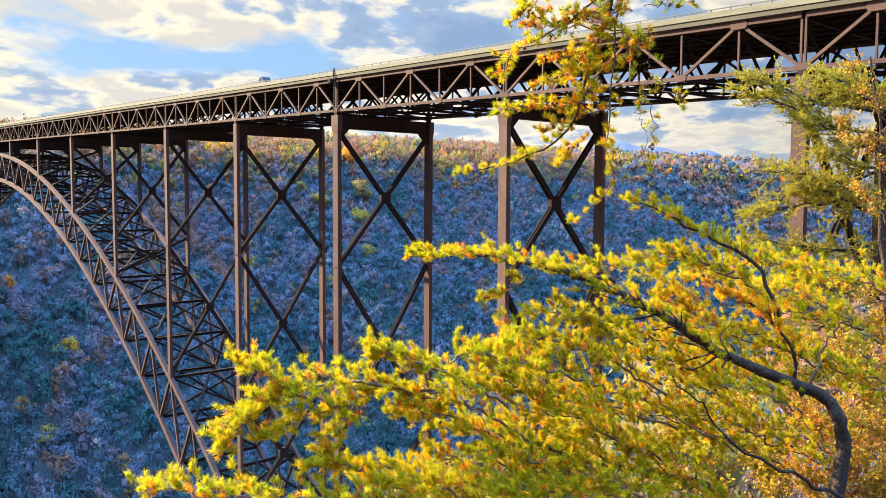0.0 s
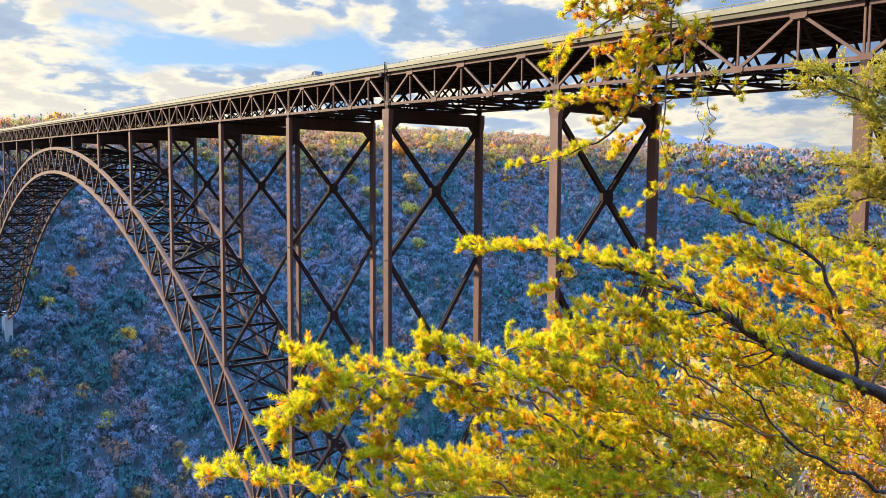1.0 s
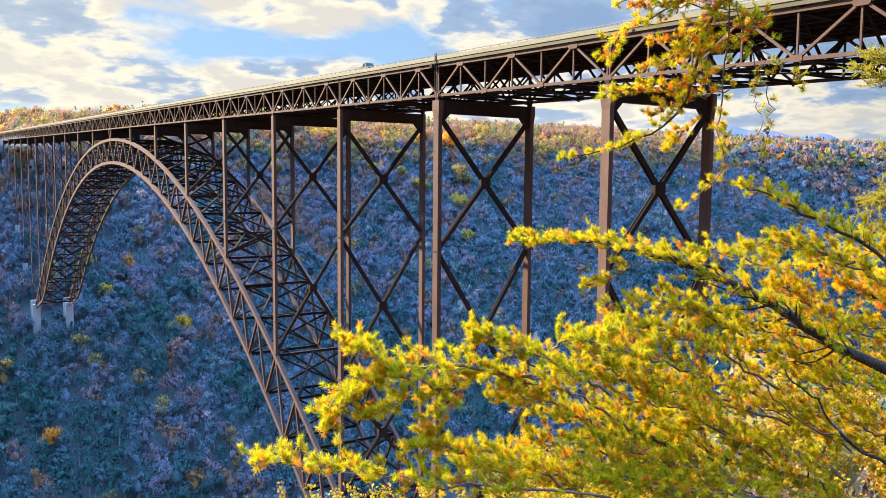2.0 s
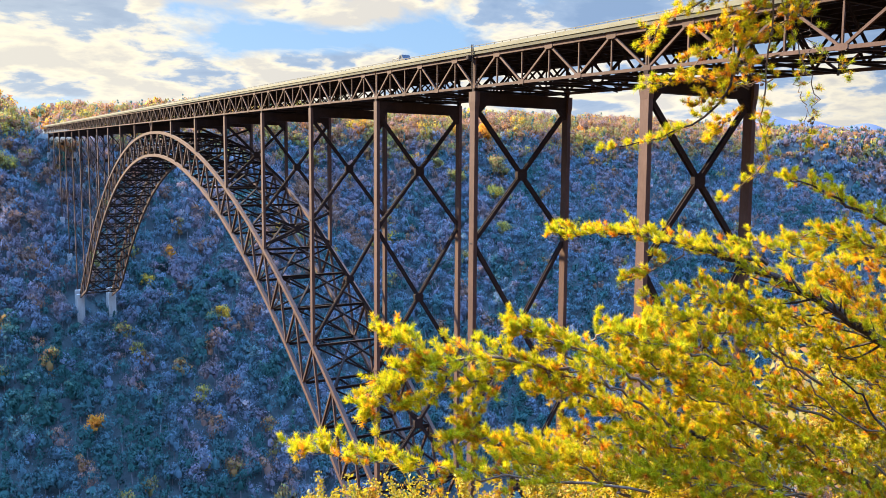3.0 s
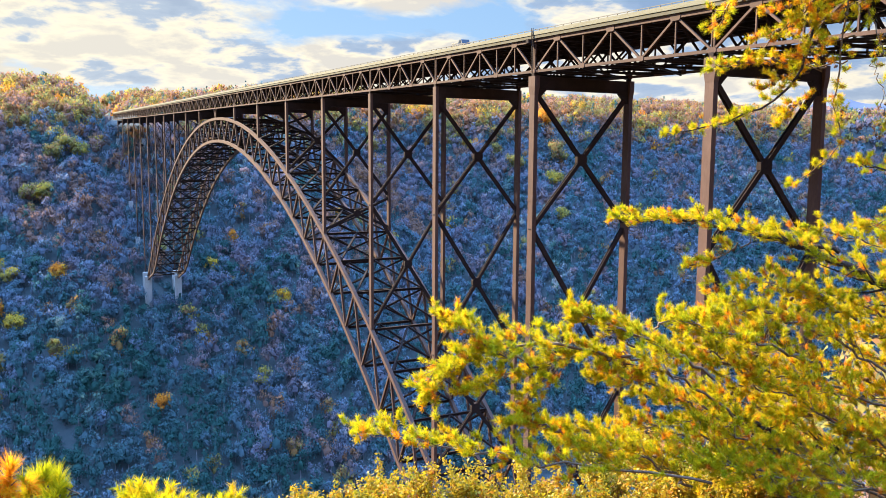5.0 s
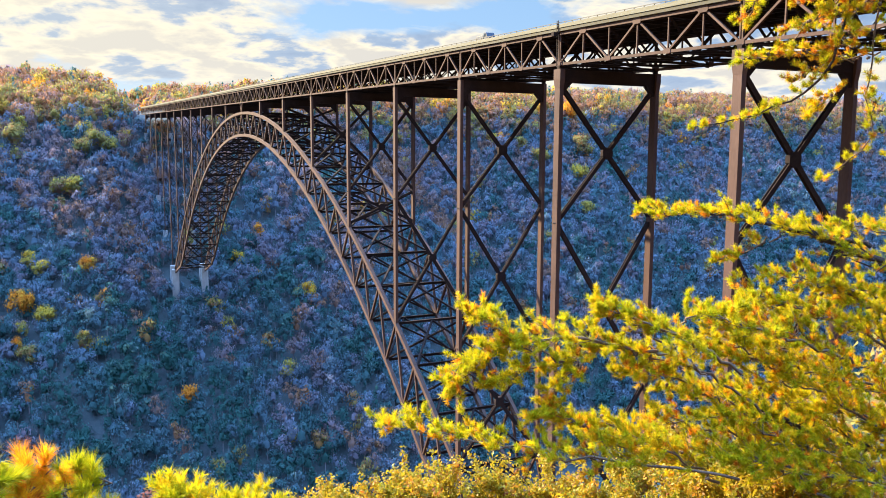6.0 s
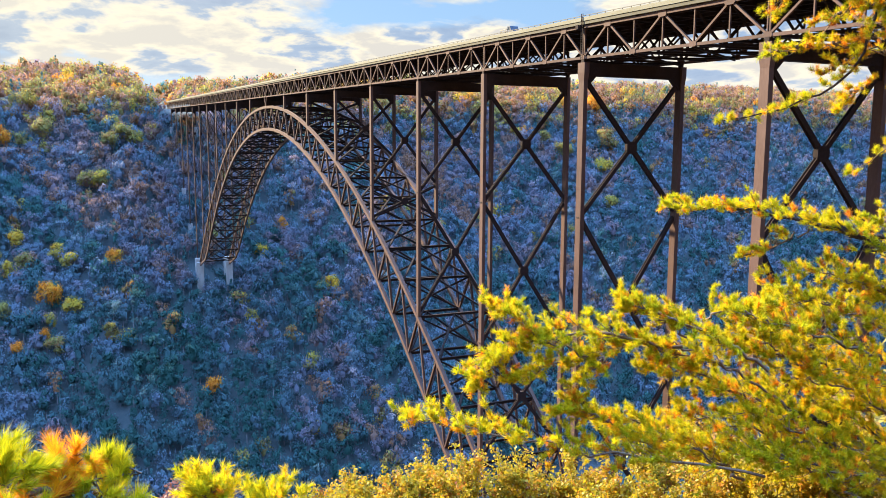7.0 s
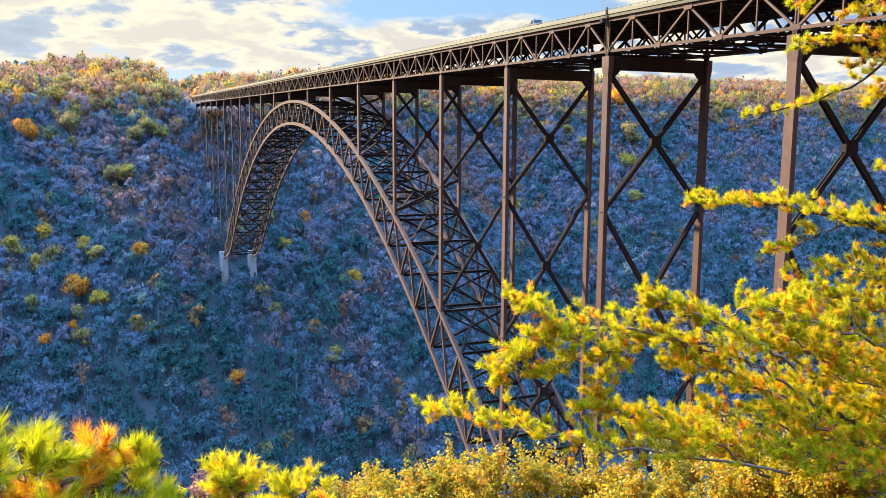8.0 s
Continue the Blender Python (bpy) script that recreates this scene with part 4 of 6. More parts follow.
pine = thing("virginia_pine", "yellow-green pine with dark crooked limbs below the overlook", "pine tree")
bough(pine, 1, [(-70.37, -118.10, -19.17), (-70.25, -118.08, -18.51), (-70.27, -118.11, -17.88), (-70.56, -117.91, -17.42), (-71.20, -117.59, -17.11)], 0.105, 0.072, leafy=False, name="trunk")
bough(pine, 2, [(-71.19, -117.61, -17.12), (-71.91, -117.19, -16.76), (-72.52, -116.83, -16.33), (-72.97, -116.47, -16.01), (-73.38, -115.89, -15.76)], 0.068, 0.028, wide=0.8, twigs=70)
bough(pine, 3, [(-73.00, -116.40, -15.87), (-73.38, -115.89, -15.73), (-73.85, -115.36, -15.63), (-74.31, -114.78, -15.57), (-74.67, -114.46, -15.54)], 0.03, 0.008, wide=0.5, twigs=60)
bough(pine, 4, [(-73.57, -115.68, -15.75), (-73.88, -115.38, -15.97), (-74.14, -115.14, -16.12)], 0.012, 0.006, wide=0.3, twigs=14)
bough(pine, 5, [(-71.06, -117.57, -16.35), (-71.33, -117.31, -15.61), (-71.92, -116.83, -15.21), (-72.23, -116.52, -14.99), (-72.52, -116.27, -14.83)], 0.03, 0.008, wide=0.5, twigs=50)
bough(pine, 6, [(-71.53, -117.18, -15.76), (-72.05, -116.67, -15.54), (-72.35, -116.22, -15.59)], 0.02, 0.006, wide=0.5, twigs=30)
bough(pine, 7, [(-71.00, -117.16, -19.06), (-71.34, -116.75, -18.76), (-72.26, -116.46, -18.42), (-73.48, -116.38, -18.05), (-74.34, -116.31, -17.68)], 0.05, 0.022, wide=0.7, twigs=60)
bough(pine, 8, [(-74.34, -116.31, -17.68), (-75.07, -116.12, -17.22), (-75.73, -115.83, -16.91), (-76.29, -115.64, -16.86)], 0.018, 0.008, wide=0.35, twigs=24, start=0.7)
bough(pine, 9, [(-75.64, -115.91, -16.91), (-76.38, -115.68, -16.78), (-76.93, -115.44, -16.79), (-77.44, -115.20, -16.94), (-77.74, -115.11, -17.16)], 0.02, 0.006, wide=0.5, twigs=60)
bough(pine, 10, [(-76.66, -115.67, -16.97), (-77.08, -115.47, -16.77), (-77.39, -115.23, -16.53), (-77.51, -115.15, -16.47)], 0.012, 0.005, wide=0.4, twigs=34)
bough(pine, 11, [(-74.90, -116.39, -17.13), (-75.56, -116.18, -16.69), (-76.03, -116.00, -16.50), (-76.32, -115.75, -16.40)], 0.02, 0.006, wide=0.4, twigs=44)
bough(pine, 12, [(-73.63, -116.57, -17.04), (-74.28, -116.33, -16.78), (-74.83, -116.14, -16.61), (-75.01, -115.95, -16.55)], 0.02, 0.006, wide=0.6, twigs=50)
bough(pine, 13, [(-75.27, -116.77, -18.08), (-76.49, -116.40, -17.82), (-77.39, -115.99, -17.71), (-78.05, -115.69, -17.54), (-78.60, -115.51, -17.38)], 0.016, 0.006, wide=0.5, twigs=70)
bough(pine, 15, [(-72.33, -116.74, -17.35), (-72.99, -116.33, -16.89), (-73.70, -116.00, -16.56), (-74.21, -115.72, -16.47)], 0.018, 0.006, wide=0.7, twigs=60, hue=(0.15, 0.13), orange=0.12)
bough(pine, 16, [(-72.18, -116.82, -17.81), (-73.12, -116.53, -17.41), (-74.04, -116.13, -17.19), (-74.82, -115.86, -17.05)], 0.018, 0.006, wide=0.7, twigs=60, hue=(0.15, 0.13), orange=0.12)
bough(pine, 17, [(-72.71, -116.77, -18.45), (-74.06, -116.51, -18.06), (-75.06, -116.21, -17.78), (-75.76, -116.05, -17.55)], 0.018, 0.006, wide=0.7, twigs=60, hue=(0.15, 0.13), orange=0.12)
bough(pine, 18, [(-71.46, -117.18, -16.81), (-72.00, -116.91, -16.34), (-72.32, -116.69, -16.04)], 0.02, 0.008, wide=0.6, twigs=40, hue=(0.42, 0.16), orange=0.22)
bough(pine, 19, [(-70.65, -117.72, -17.44), (-70.80, -117.53, -16.68), (-71.08, -117.27, -16.23), (-71.44, -116.98, -16.08)], 0.03, 0.008, wide=0.6, twigs=40, hue=(0.42, 0.16), orange=0.22)
bough(pine, 20, [(-72.40, -117.38, -18.63), (-73.71, -117.07, -18.26), (-74.70, -116.73, -18.04), (-75.47, -116.46, -17.87)], 0.018, 0.006, wide=0.7, twigs=60, hue=(0.15, 0.13), orange=0.12)
overhang = thing("overhanging_pine", "sparse pine branches with cones hanging in front of the bridge", "pine tree")
bough(overhang, 30, [(-71.88, -116.01, -11.26), (-72.27, -115.76, -12.17), (-72.49, -115.57, -12.92), (-72.62, -115.41, -13.67), (-72.96, -115.11, -14.17), (-73.45, -114.73, -14.40), (-73.85, -114.35, -14.50)], 0.03, 0.006, wide=0.35, twigs=46, start=0.1, needle=0.068, width=0.0042, shoot_len=0.07)
bough(overhang, 29, [(-71.88, -116.01, -11.26), (-70.30, -116.10, -10.30), (-67.60, -116.20, -9.55), (-64.45, -116.23, -9.40)], 0.030, 0.055, leafy=False, name="limb")
bough(overhang, 31, [(-72.30, -115.95, -11.62), (-72.62, -115.58, -12.34), (-73.04, -115.15, -12.63), (-73.34, -114.92, -12.86), (-73.41, -114.78, -13.15)], 0.02, 0.006, wide=0.5, twigs=44, start=0.05, needle=0.068, width=0.0042, shoot_len=0.07)
bough(overhang, 32, [(-72.34, -115.73, -12.47), (-72.66, -115.33, -13.06), (-73.04, -114.96, -13.51), (-73.34, -114.62, -13.66)], 0.012, 0.005, wide=0.4, twigs=30, start=0.05, needle=0.068, width=0.0042, shoot_len=0.07)
bough(overhang, 33, [(-72.27, -115.93, -11.76), (-72.27, -115.73, -12.76), (-72.21, -115.61, -13.66), (-72.22, -115.68, -14.43), (-72.25, -115.63, -14.82), (-72.54, -115.27, -15.13)], 0.015, 0.005, wide=0.2, twigs=30, start=0.1, needle=0.068, width=0.0042, shoot_len=0.07)
bough(overhang, 34, [(-72.22, -115.99, -11.76), (-72.87, -115.39, -12.05), (-73.18, -114.97, -12.25)], 0.02, 0.006, wide=0.5, twigs=44, start=0.0, needle=0.068, width=0.0042, shoot_len=0.07)
bough(overhang, 35, [(-72.25, -115.85, -12.48), (-72.08, -116.02, -13.30), (-71.90, -116.18, -13.90), (-71.91, -116.11, -14.35)], 0.01, 0.004, wide=0.25, twigs=10, count=40, start=0.2, needle=0.068, width=0.0042, shoot_len=0.07)
bough(overhang, 310, [(-72.11, -115.92, -12.32), (-72.40, -115.70, -12.34), (-72.63, -115.54, -12.43), (-72.87, -115.39, -12.50)], 0.012, 0.004, wide=0.32, twigs=17, start=0.1, per=3, cones=9, orange=0.42, hue=(0.24, 0.16), needle=0.068, width=0.0042, shoot_len=0.07)
bough(overhang, 311, [(-72.08, -115.82, -12.75), (-72.42, -115.52, -12.80), (-72.70, -115.31, -12.90), (-72.99, -115.11, -12.99)], 0.012, 0.004, wide=0.32, twigs=17, start=0.1, per=3, cones=9, orange=0.42, hue=(0.24, 0.16), needle=0.068, width=0.0042, shoot_len=0.07)
bough(overhang, 312, [(-72.10, -115.84, -12.61), (-72.58, -115.41, -12.50), (-72.97, -115.12, -12.50), (-73.37, -114.84, -12.48)], 0.012, 0.004, wide=0.32, twigs=17, start=0.1, per=3, cones=9, orange=0.42, hue=(0.24, 0.16), needle=0.068, width=0.0042, shoot_len=0.07)
bough(overhang, 313, [(-72.17, -115.62, -13.04), (-72.49, -115.37, -13.09), (-72.74, -115.19, -13.20), (-73.01, -115.03, -13.29)], 0.012, 0.004, wide=0.32, twigs=17, start=0.1, per=3, cones=9, orange=0.42, hue=(0.24, 0.16), needle=0.068, width=0.0042, shoot_len=0.07)
bough(overhang, 314, [(-72.05, -115.72, -13.27), (-72.29, -115.56, -13.35), (-72.48, -115.46, -13.48), (-72.68, -115.35, -13.59)], 0.012, 0.004, wide=0.32, twigs=17, start=0.1, per=3, cones=9, orange=0.42, hue=(0.24, 0.16), needle=0.068, width=0.0042, shoot_len=0.07)
bough(overhang, 315, [(-72.06, -115.65, -13.57), (-72.38, -115.39, -13.65), (-72.64, -115.22, -13.78), (-72.90, -115.05, -13.89)], 0.012, 0.004, wide=0.32, twigs=17, start=0.1, per=3, cones=9, orange=0.42, hue=(0.24, 0.16), needle=0.068, width=0.0042, shoot_len=0.07)
bough(overhang, 316, [(-72.18, -115.97, -11.97), (-72.32, -115.86, -12.19), (-72.44, -115.79, -12.43), (-72.56, -115.72, -12.65)], 0.012, 0.004, wide=0.32, twigs=17, start=0.1, per=3, cones=9, orange=0.42, hue=(0.24, 0.16), needle=0.068, width=0.0042, shoot_len=0.07)
bough(overhang, 317, [(-72.05, -115.81, -12.90), (-72.25, -115.70, -12.95), (-72.42, -115.63, -13.06), (-72.58, -115.56, -13.15)], 0.012, 0.004, wide=0.32, twigs=17, start=0.1, per=3, cones=9, orange=0.42, hue=(0.24, 0.16), needle=0.068, width=0.0042, shoot_len=0.07)
bough(overhang, 318, [(-72.20, -115.46, -13.64), (-72.53, -115.22, -13.57), (-72.81, -115.05, -13.59), (-73.08, -114.90, -13.59)], 0.012, 0.004, wide=0.32, twigs=17, start=0.1, per=3, cones=9, orange=0.42, hue=(0.24, 0.16), needle=0.068, width=0.0042, shoot_len=0.07)
bough(overhang, 319, [(-72.62, -115.19, -12.58), (-72.88, -115.09, -12.44), (-73.08, -115.02, -12.39), (-73.29, -114.97, -12.34)], 0.012, 0.004, wide=0.32, twigs=17, start=0.1, per=3, cones=9, orange=0.42, hue=(0.24, 0.16), needle=0.068, width=0.0042, shoot_len=0.07)
bough(overhang, 320, [(-72.27, -115.33, -13.95), (-72.44, -115.27, -14.07), (-72.58, -115.24, -14.22), (-72.73, -115.21, -14.36)], 0.012, 0.004, wide=0.32, twigs=17, start=0.1, per=3, cones=9, orange=0.42, hue=(0.24, 0.16), needle=0.068, width=0.0042, shoot_len=0.07)
bough(overhang, 321, [(-72.09, -115.74, -12.97), (-72.12, -115.91, -12.83), (-72.16, -116.04, -12.79), (-72.20, -116.18, -12.74)], 0.012, 0.004, wide=0.32, twigs=17, start=0.1, per=3, cones=9, orange=0.42, hue=(0.24, 0.16), needle=0.068, width=0.0042, shoot_len=0.07)
bough(overhang, 330, [(-72.03, -116.05, -12.26), (-71.96, -116.32, -12.29), (-71.95, -116.51, -12.32)], 0.007, 0.003, wide=0.22, twigs=7, per=2, start=0.2, cones=3, orange=0.2, count=40, needle=0.068, width=0.0042, shoot_len=0.07)
bough(overhang, 331, [(-71.93, -116.08, -12.62), (-71.95, -116.07, -13.11), (-72.05, -116.01, -13.60)], 0.007, 0.003, wide=0.22, twigs=7, per=2, start=0.2, cones=3, orange=0.2, count=40, needle=0.068, width=0.0042, shoot_len=0.07)
bough(overhang, 332, [(-71.80, -116.09, -13.21), (-71.73, -116.33, -13.41), (-71.72, -116.49, -13.61)], 0.007, 0.003, wide=0.22, twigs=7, per=2, start=0.2, cones=3, orange=0.2, count=40, needle=0.068, width=0.0042, shoot_len=0.07)
bough(overhang, 333, [(-71.89, -115.89, -13.58), (-71.86, -116.03, -14.01), (-71.91, -116.11, -14.43)], 0.007, 0.003, wide=0.22, twigs=7, per=2, start=0.2, cones=3, orange=0.2, count=40, needle=0.068, width=0.0042, shoot_len=0.07)
bough(overhang, 334, [(-71.87, -116.37, -12.07), (-71.83, -116.57, -12.20), (-71.83, -116.69, -12.33)], 0.007, 0.003, wide=0.22, twigs=7, per=2, start=0.2, cones=3, orange=0.2, count=40, needle=0.068, width=0.0042, shoot_len=0.07)
bough(overhang, 335, [(-72.06, -115.56, -14.42), (-72.13, -115.65, -14.27), (-72.25, -115.66, -14.12)], 0.007, 0.003, wide=0.22, twigs=7, per=2, start=0.2, cones=3, orange=0.2, count=40, needle=0.068, width=0.0042, shoot_len=0.07)
young_pine = thing("young_pine", "bright green young pine tops beside the overlook", "pine tree")
bough(young_pine, 50, [(-81.92, -119.87, -15.86), (-81.78, -119.79, -15.85), (-81.65, -119.74, -15.90), (-81.52, -119.68, -15.93), (-81.39, -119.66, -16.00), (-81.25, -119.66, -16.12)], 0.016, 0.007, leafy=False)
bough(young_pine, 51, [(-81.52, -119.80, -18.60), (-81.55, -119.78, -17.40), (-81.60, -119.76, -16.50), (-81.66, -119.76, -15.98)], 0.030, 0.014, leafy=False, name="trunk")
bough(young_pine, 60, [(-81.87, -119.92, -15.88), (-81.83, -119.87, -15.81), (-81.79, -119.82, -15.76), (-81.76, -119.79, -15.74)], 0.008, 0.003, wide=0.10, twigs=7, start=0.3, cones=0, per=2, orange=0.05, hue=(0.04, 0.08), needle=0.056, width=0.0024, shoot_len=0.09, count=150, rise=0.0, lift=0.55, spread=0.72)
bough(young_pine, 70, [(-81.78, -119.81, -15.91), (-81.74, -119.76, -15.84), (-81.70, -119.72, -15.80), (-81.67, -119.69, -15.76)], 0.008, 0.003, wide=0.10, twigs=7, start=0.3, cones=0, per=2, orange=0.05, hue=(0.04, 0.08), needle=0.056, width=0.0024, shoot_len=0.09, count=150, rise=0.0, lift=0.55, spread=0.72)
bough(young_pine, 80, [(-81.70, -119.76, -15.95), (-81.65, -119.72, -15.90), (-81.61, -119.68, -15.85), (-81.55, -119.64, -15.82)], 0.008, 0.003, wide=0.10, twigs=7, start=0.3, cones=0, per=2, orange=0.05, hue=(0.04, 0.08), needle=0.056, width=0.0024, shoot_len=0.09, count=150, rise=0.0, lift=0.55, spread=0.72)
bough(young_pine, 90, [(-81.67, -119.74, -15.97), (-81.63, -119.71, -15.94), (-81.57, -119.68, -15.92), (-81.50, -119.65, -15.90)], 0.008, 0.003, wide=0.10, twigs=7, start=0.3, cones=1, per=2, orange=0.05, hue=(0.72, 0.12), needle=0.056, width=0.0024, shoot_len=0.09, count=150, rise=0.0, lift=0.55, spread=0.72)
bough(young_pine, 100, [(-81.59, -119.71, -15.99), (-81.54, -119.67, -15.94), (-81.50, -119.63, -15.89), (-81.45, -119.60, -15.86)], 0.008, 0.003, wide=0.10, twigs=7, start=0.3, cones=0, per=2, orange=0.05, hue=(0.72, 0.12), needle=0.056, width=0.0024, shoot_len=0.09, count=150, rise=0.0, lift=0.55, spread=0.72)
bough(young_pine, 110, [(-81.52, -119.67, -16.01), (-81.45, -119.63, -15.97), (-81.39, -119.59, -15.93), (-81.35, -119.56, -15.88)], 0.008, 0.003, wide=0.10, twigs=7, start=0.3, cones=1, per=2, orange=0.05, hue=(0.04, 0.08), needle=0.056, width=0.0024, shoot_len=0.09, count=150, rise=0.0, lift=0.55, spread=0.72)
bough(young_pine, 120, [(-81.48, -119.66, -16.04), (-81.39, -119.62, -16.00), (-81.34, -119.58, -15.95), (-81.30, -119.55, -15.90)], 0.008, 0.003, wide=0.10, twigs=7, start=0.3, cones=0, per=2, orange=0.05, hue=(0.04, 0.08), needle=0.056, width=0.0024, shoot_len=0.09, count=150, rise=0.0, lift=0.55, spread=0.72)
bough(young_pine, 130, [(-81.39, -119.69, -16.06), (-81.33, -119.66, -16.05), (-81.28, -119.65, -16.05), (-81.23, -119.63, -16.04)], 0.008, 0.003, wide=0.10, twigs=7, start=0.3, cones=0, per=2, orange=0.05, hue=(0.04, 0.08), needle=0.056, width=0.0024, shoot_len=0.09, count=150, rise=0.0, lift=0.55, spread=0.72)
bough(young_pine, 140, [(-81.76, -119.87, -15.92), (-81.73, -119.84, -15.91), (-81.71, -119.82, -15.90), (-81.69, -119.79, -15.89)], 0.008, 0.003, wide=0.10, twigs=7, start=0.3, cones=0, per=2, orange=0.05, hue=(0.72, 0.12), needle=0.056, width=0.0024, shoot_len=0.09, count=150, rise=0.0, lift=0.55, spread=0.72)
bough(young_pine, 150, [(-81.52, -119.77, -16.00), (-81.49, -119.75, -16.00), (-81.45, -119.73, -16.00), (-81.41, -119.72, -16.01)], 0.008, 0.003, wide=0.10, twigs=7, start=0.3, cones=0, per=2, orange=0.05, hue=(0.04, 0.08), needle=0.056, width=0.0024, shoot_len=0.09, count=150, rise=0.0, lift=0.55, spread=0.72)
bough(young_pine, 160, [(-81.71, -119.92, -15.94), (-81.68, -119.90, -15.94), (-81.65, -119.88, -15.95), (-81.63, -119.86, -15.94)], 0.008, 0.003, wide=0.10, twigs=7, start=0.3, cones=0, per=2, orange=0.05, hue=(0.04, 0.08), needle=0.056, width=0.0024, shoot_len=0.09, count=150, rise=0.0, lift=0.55, spread=0.72)
bough(young_pine, 170, [(-81.44, -119.80, -16.07), (-81.38, -119.78, -16.07), (-81.33, -119.76, -16.06), (-81.29, -119.74, -16.06)], 0.008, 0.003, wide=0.10, twigs=7, start=0.3, cones=0, per=2, orange=0.05, hue=(0.04, 0.08), needle=0.056, width=0.0024, shoot_len=0.09, count=150, rise=0.0, lift=0.55, spread=0.72)
bough(young_pine, 180, [(-81.61, -119.84, -16.02), (-81.57, -119.82, -16.01), (-81.53, -119.80, -16.01), (-81.49, -119.78, -16.02)], 0.008, 0.003, wide=0.10, twigs=7, start=0.3, cones=0, per=2, orange=0.05, hue=(0.04, 0.08), needle=0.056, width=0.0024, shoot_len=0.09, count=150, rise=0.0, lift=0.55, spread=0.72)
bough(young_pine, 52, [(-80.81, -118.49, -16.94), (-80.83, -118.48, -16.70), (-80.86, -118.41, -16.56), (-80.88, -118.39, -16.51)], 0.012, 0.006, wide=0.25, twigs=22, needle=0.045, width=0.0045, shoot_len=0.12, lift=0.8, cones=0, orange=0.04, hue=(0.18, 0.1))
bough(young_pine, 53, [(-80.07, -116.87, -17.93), (-80.18, -116.78, -17.59), (-80.20, -116.70, -17.44)], 0.012, 0.006, wide=0.45, twigs=30, cones=0, lift=0.6, orange=0.04, hue=(0.14, 0.1))
bough(pine, 100, [(-71.32, -117.04, -17.38), (-71.75, -116.78, -17.10), (-72.13, -116.51, -16.94), (-72.54, -116.26, -16.92)], 0.016, 0.005, wide=0.6, twigs=46, start=0.0, hue=(0.15, 0.15), orange=0.12)
bough(pine, 101, [(-71.89, -116.69, -16.90), (-72.34, -116.46, -16.62), (-72.73, -116.21, -16.46), (-73.15, -116.00, -16.44)], 0.016, 0.005, wide=0.6, twigs=46, start=0.0, hue=(0.19, 0.15), orange=0.12)
bough(pine, 102, [(-72.55, -116.36, -16.72), (-73.02, -116.16, -16.44), (-73.43, -115.94, -16.28), (-73.85, -115.76, -16.26)], 0.016, 0.005, wide=0.6, twigs=46, start=0.0, hue=(0.15, 0.15), orange=0.12)
bough(pine, 103, [(-73.17, -116.39, -17.21), (-73.62, -116.21, -16.93), (-74.02, -116.01, -16.77), (-74.44, -115.85, -16.74)], 0.016, 0.005, wide=0.6, twigs=46, start=0.0, hue=(0.19, 0.15), orange=0.12)
bough(pine, 104, [(-73.87, -116.25, -17.40), (-74.32, -116.11, -17.12), (-74.71, -115.93, -16.95), (-75.13, -115.81, -16.91)], 0.016, 0.005, wide=0.6, twigs=46, start=0.0, hue=(0.09, 0.15), orange=0.12)
bough(pine, 105, [(-74.59, -116.20, -17.69), (-75.03, -116.08, -17.40), (-75.42, -115.94, -17.23), (-75.83, -115.84, -17.18)], 0.016, 0.005, wide=0.6, twigs=46, start=0.0, hue=(0.12, 0.15), orange=0.12)
bough(pine, 107, [(-75.93, -115.98, -18.02), (-76.35, -115.92, -17.72), (-76.71, -115.84, -17.54), (-77.10, -115.81, -17.46)], 0.016, 0.005, wide=0.34, twigs=46, start=0.0, hue=(0.20, 0.15), orange=0.12)
bough(pine, 108, [(-74.10, -116.63, -18.08), (-74.52, -116.48, -17.80), (-74.90, -116.31, -17.63), (-75.30, -116.18, -17.58)], 0.016, 0.005, wide=0.6, twigs=46, start=0.0, hue=(0.09, 0.15), orange=0.12)
bough(pine, 109, [(-73.14, -116.72, -17.86), (-73.57, -116.53, -17.57), (-73.95, -116.32, -17.41), (-74.36, -116.15, -17.37)], 0.016, 0.005, wide=0.6, twigs=46, start=0.0, hue=(0.19, 0.15), orange=0.12)
bough(pine, 110, [(-72.42, -116.90, -18.26), (-72.83, -116.67, -17.97), (-73.21, -116.43, -17.81), (-73.62, -116.23, -17.77)], 0.016, 0.005, wide=0.6, twigs=46, start=0.0, hue=(0.15, 0.15), orange=0.12)
bough(pine, 111, [(-71.75, -117.31, -18.45), (-72.16, -117.06, -18.16), (-72.51, -116.79, -18.01), (-72.92, -116.56, -17.98)], 0.016, 0.005, wide=0.6, twigs=46, start=0.0, hue=(0.19, 0.15), orange=0.12)
bough(pine, 112, [(-70.86, -117.46, -18.15), (-71.26, -117.18, -17.86), (-71.62, -116.89, -17.71), (-72.02, -116.63, -17.69)], 0.016, 0.005, wide=0.6, twigs=46, start=0.0, hue=(0.15, 0.15), orange=0.12)
bough(pine, 113, [(-70.46, -117.48, -17.59), (-70.87, -117.20, -17.31), (-71.23, -116.89, -17.15), (-71.63, -116.62, -17.14)], 0.016, 0.005, wide=0.6, twigs=46, start=0.0, hue=(0.19, 0.15), orange=0.12)
bough(pine, 114, [(-70.14, -117.71, -17.13), (-70.55, -117.42, -16.85), (-70.90, -117.11, -16.69), (-71.28, -116.83, -16.69)], 0.016, 0.005, wide=0.6, twigs=46, start=0.0, hue=(0.15, 0.15), orange=0.12)
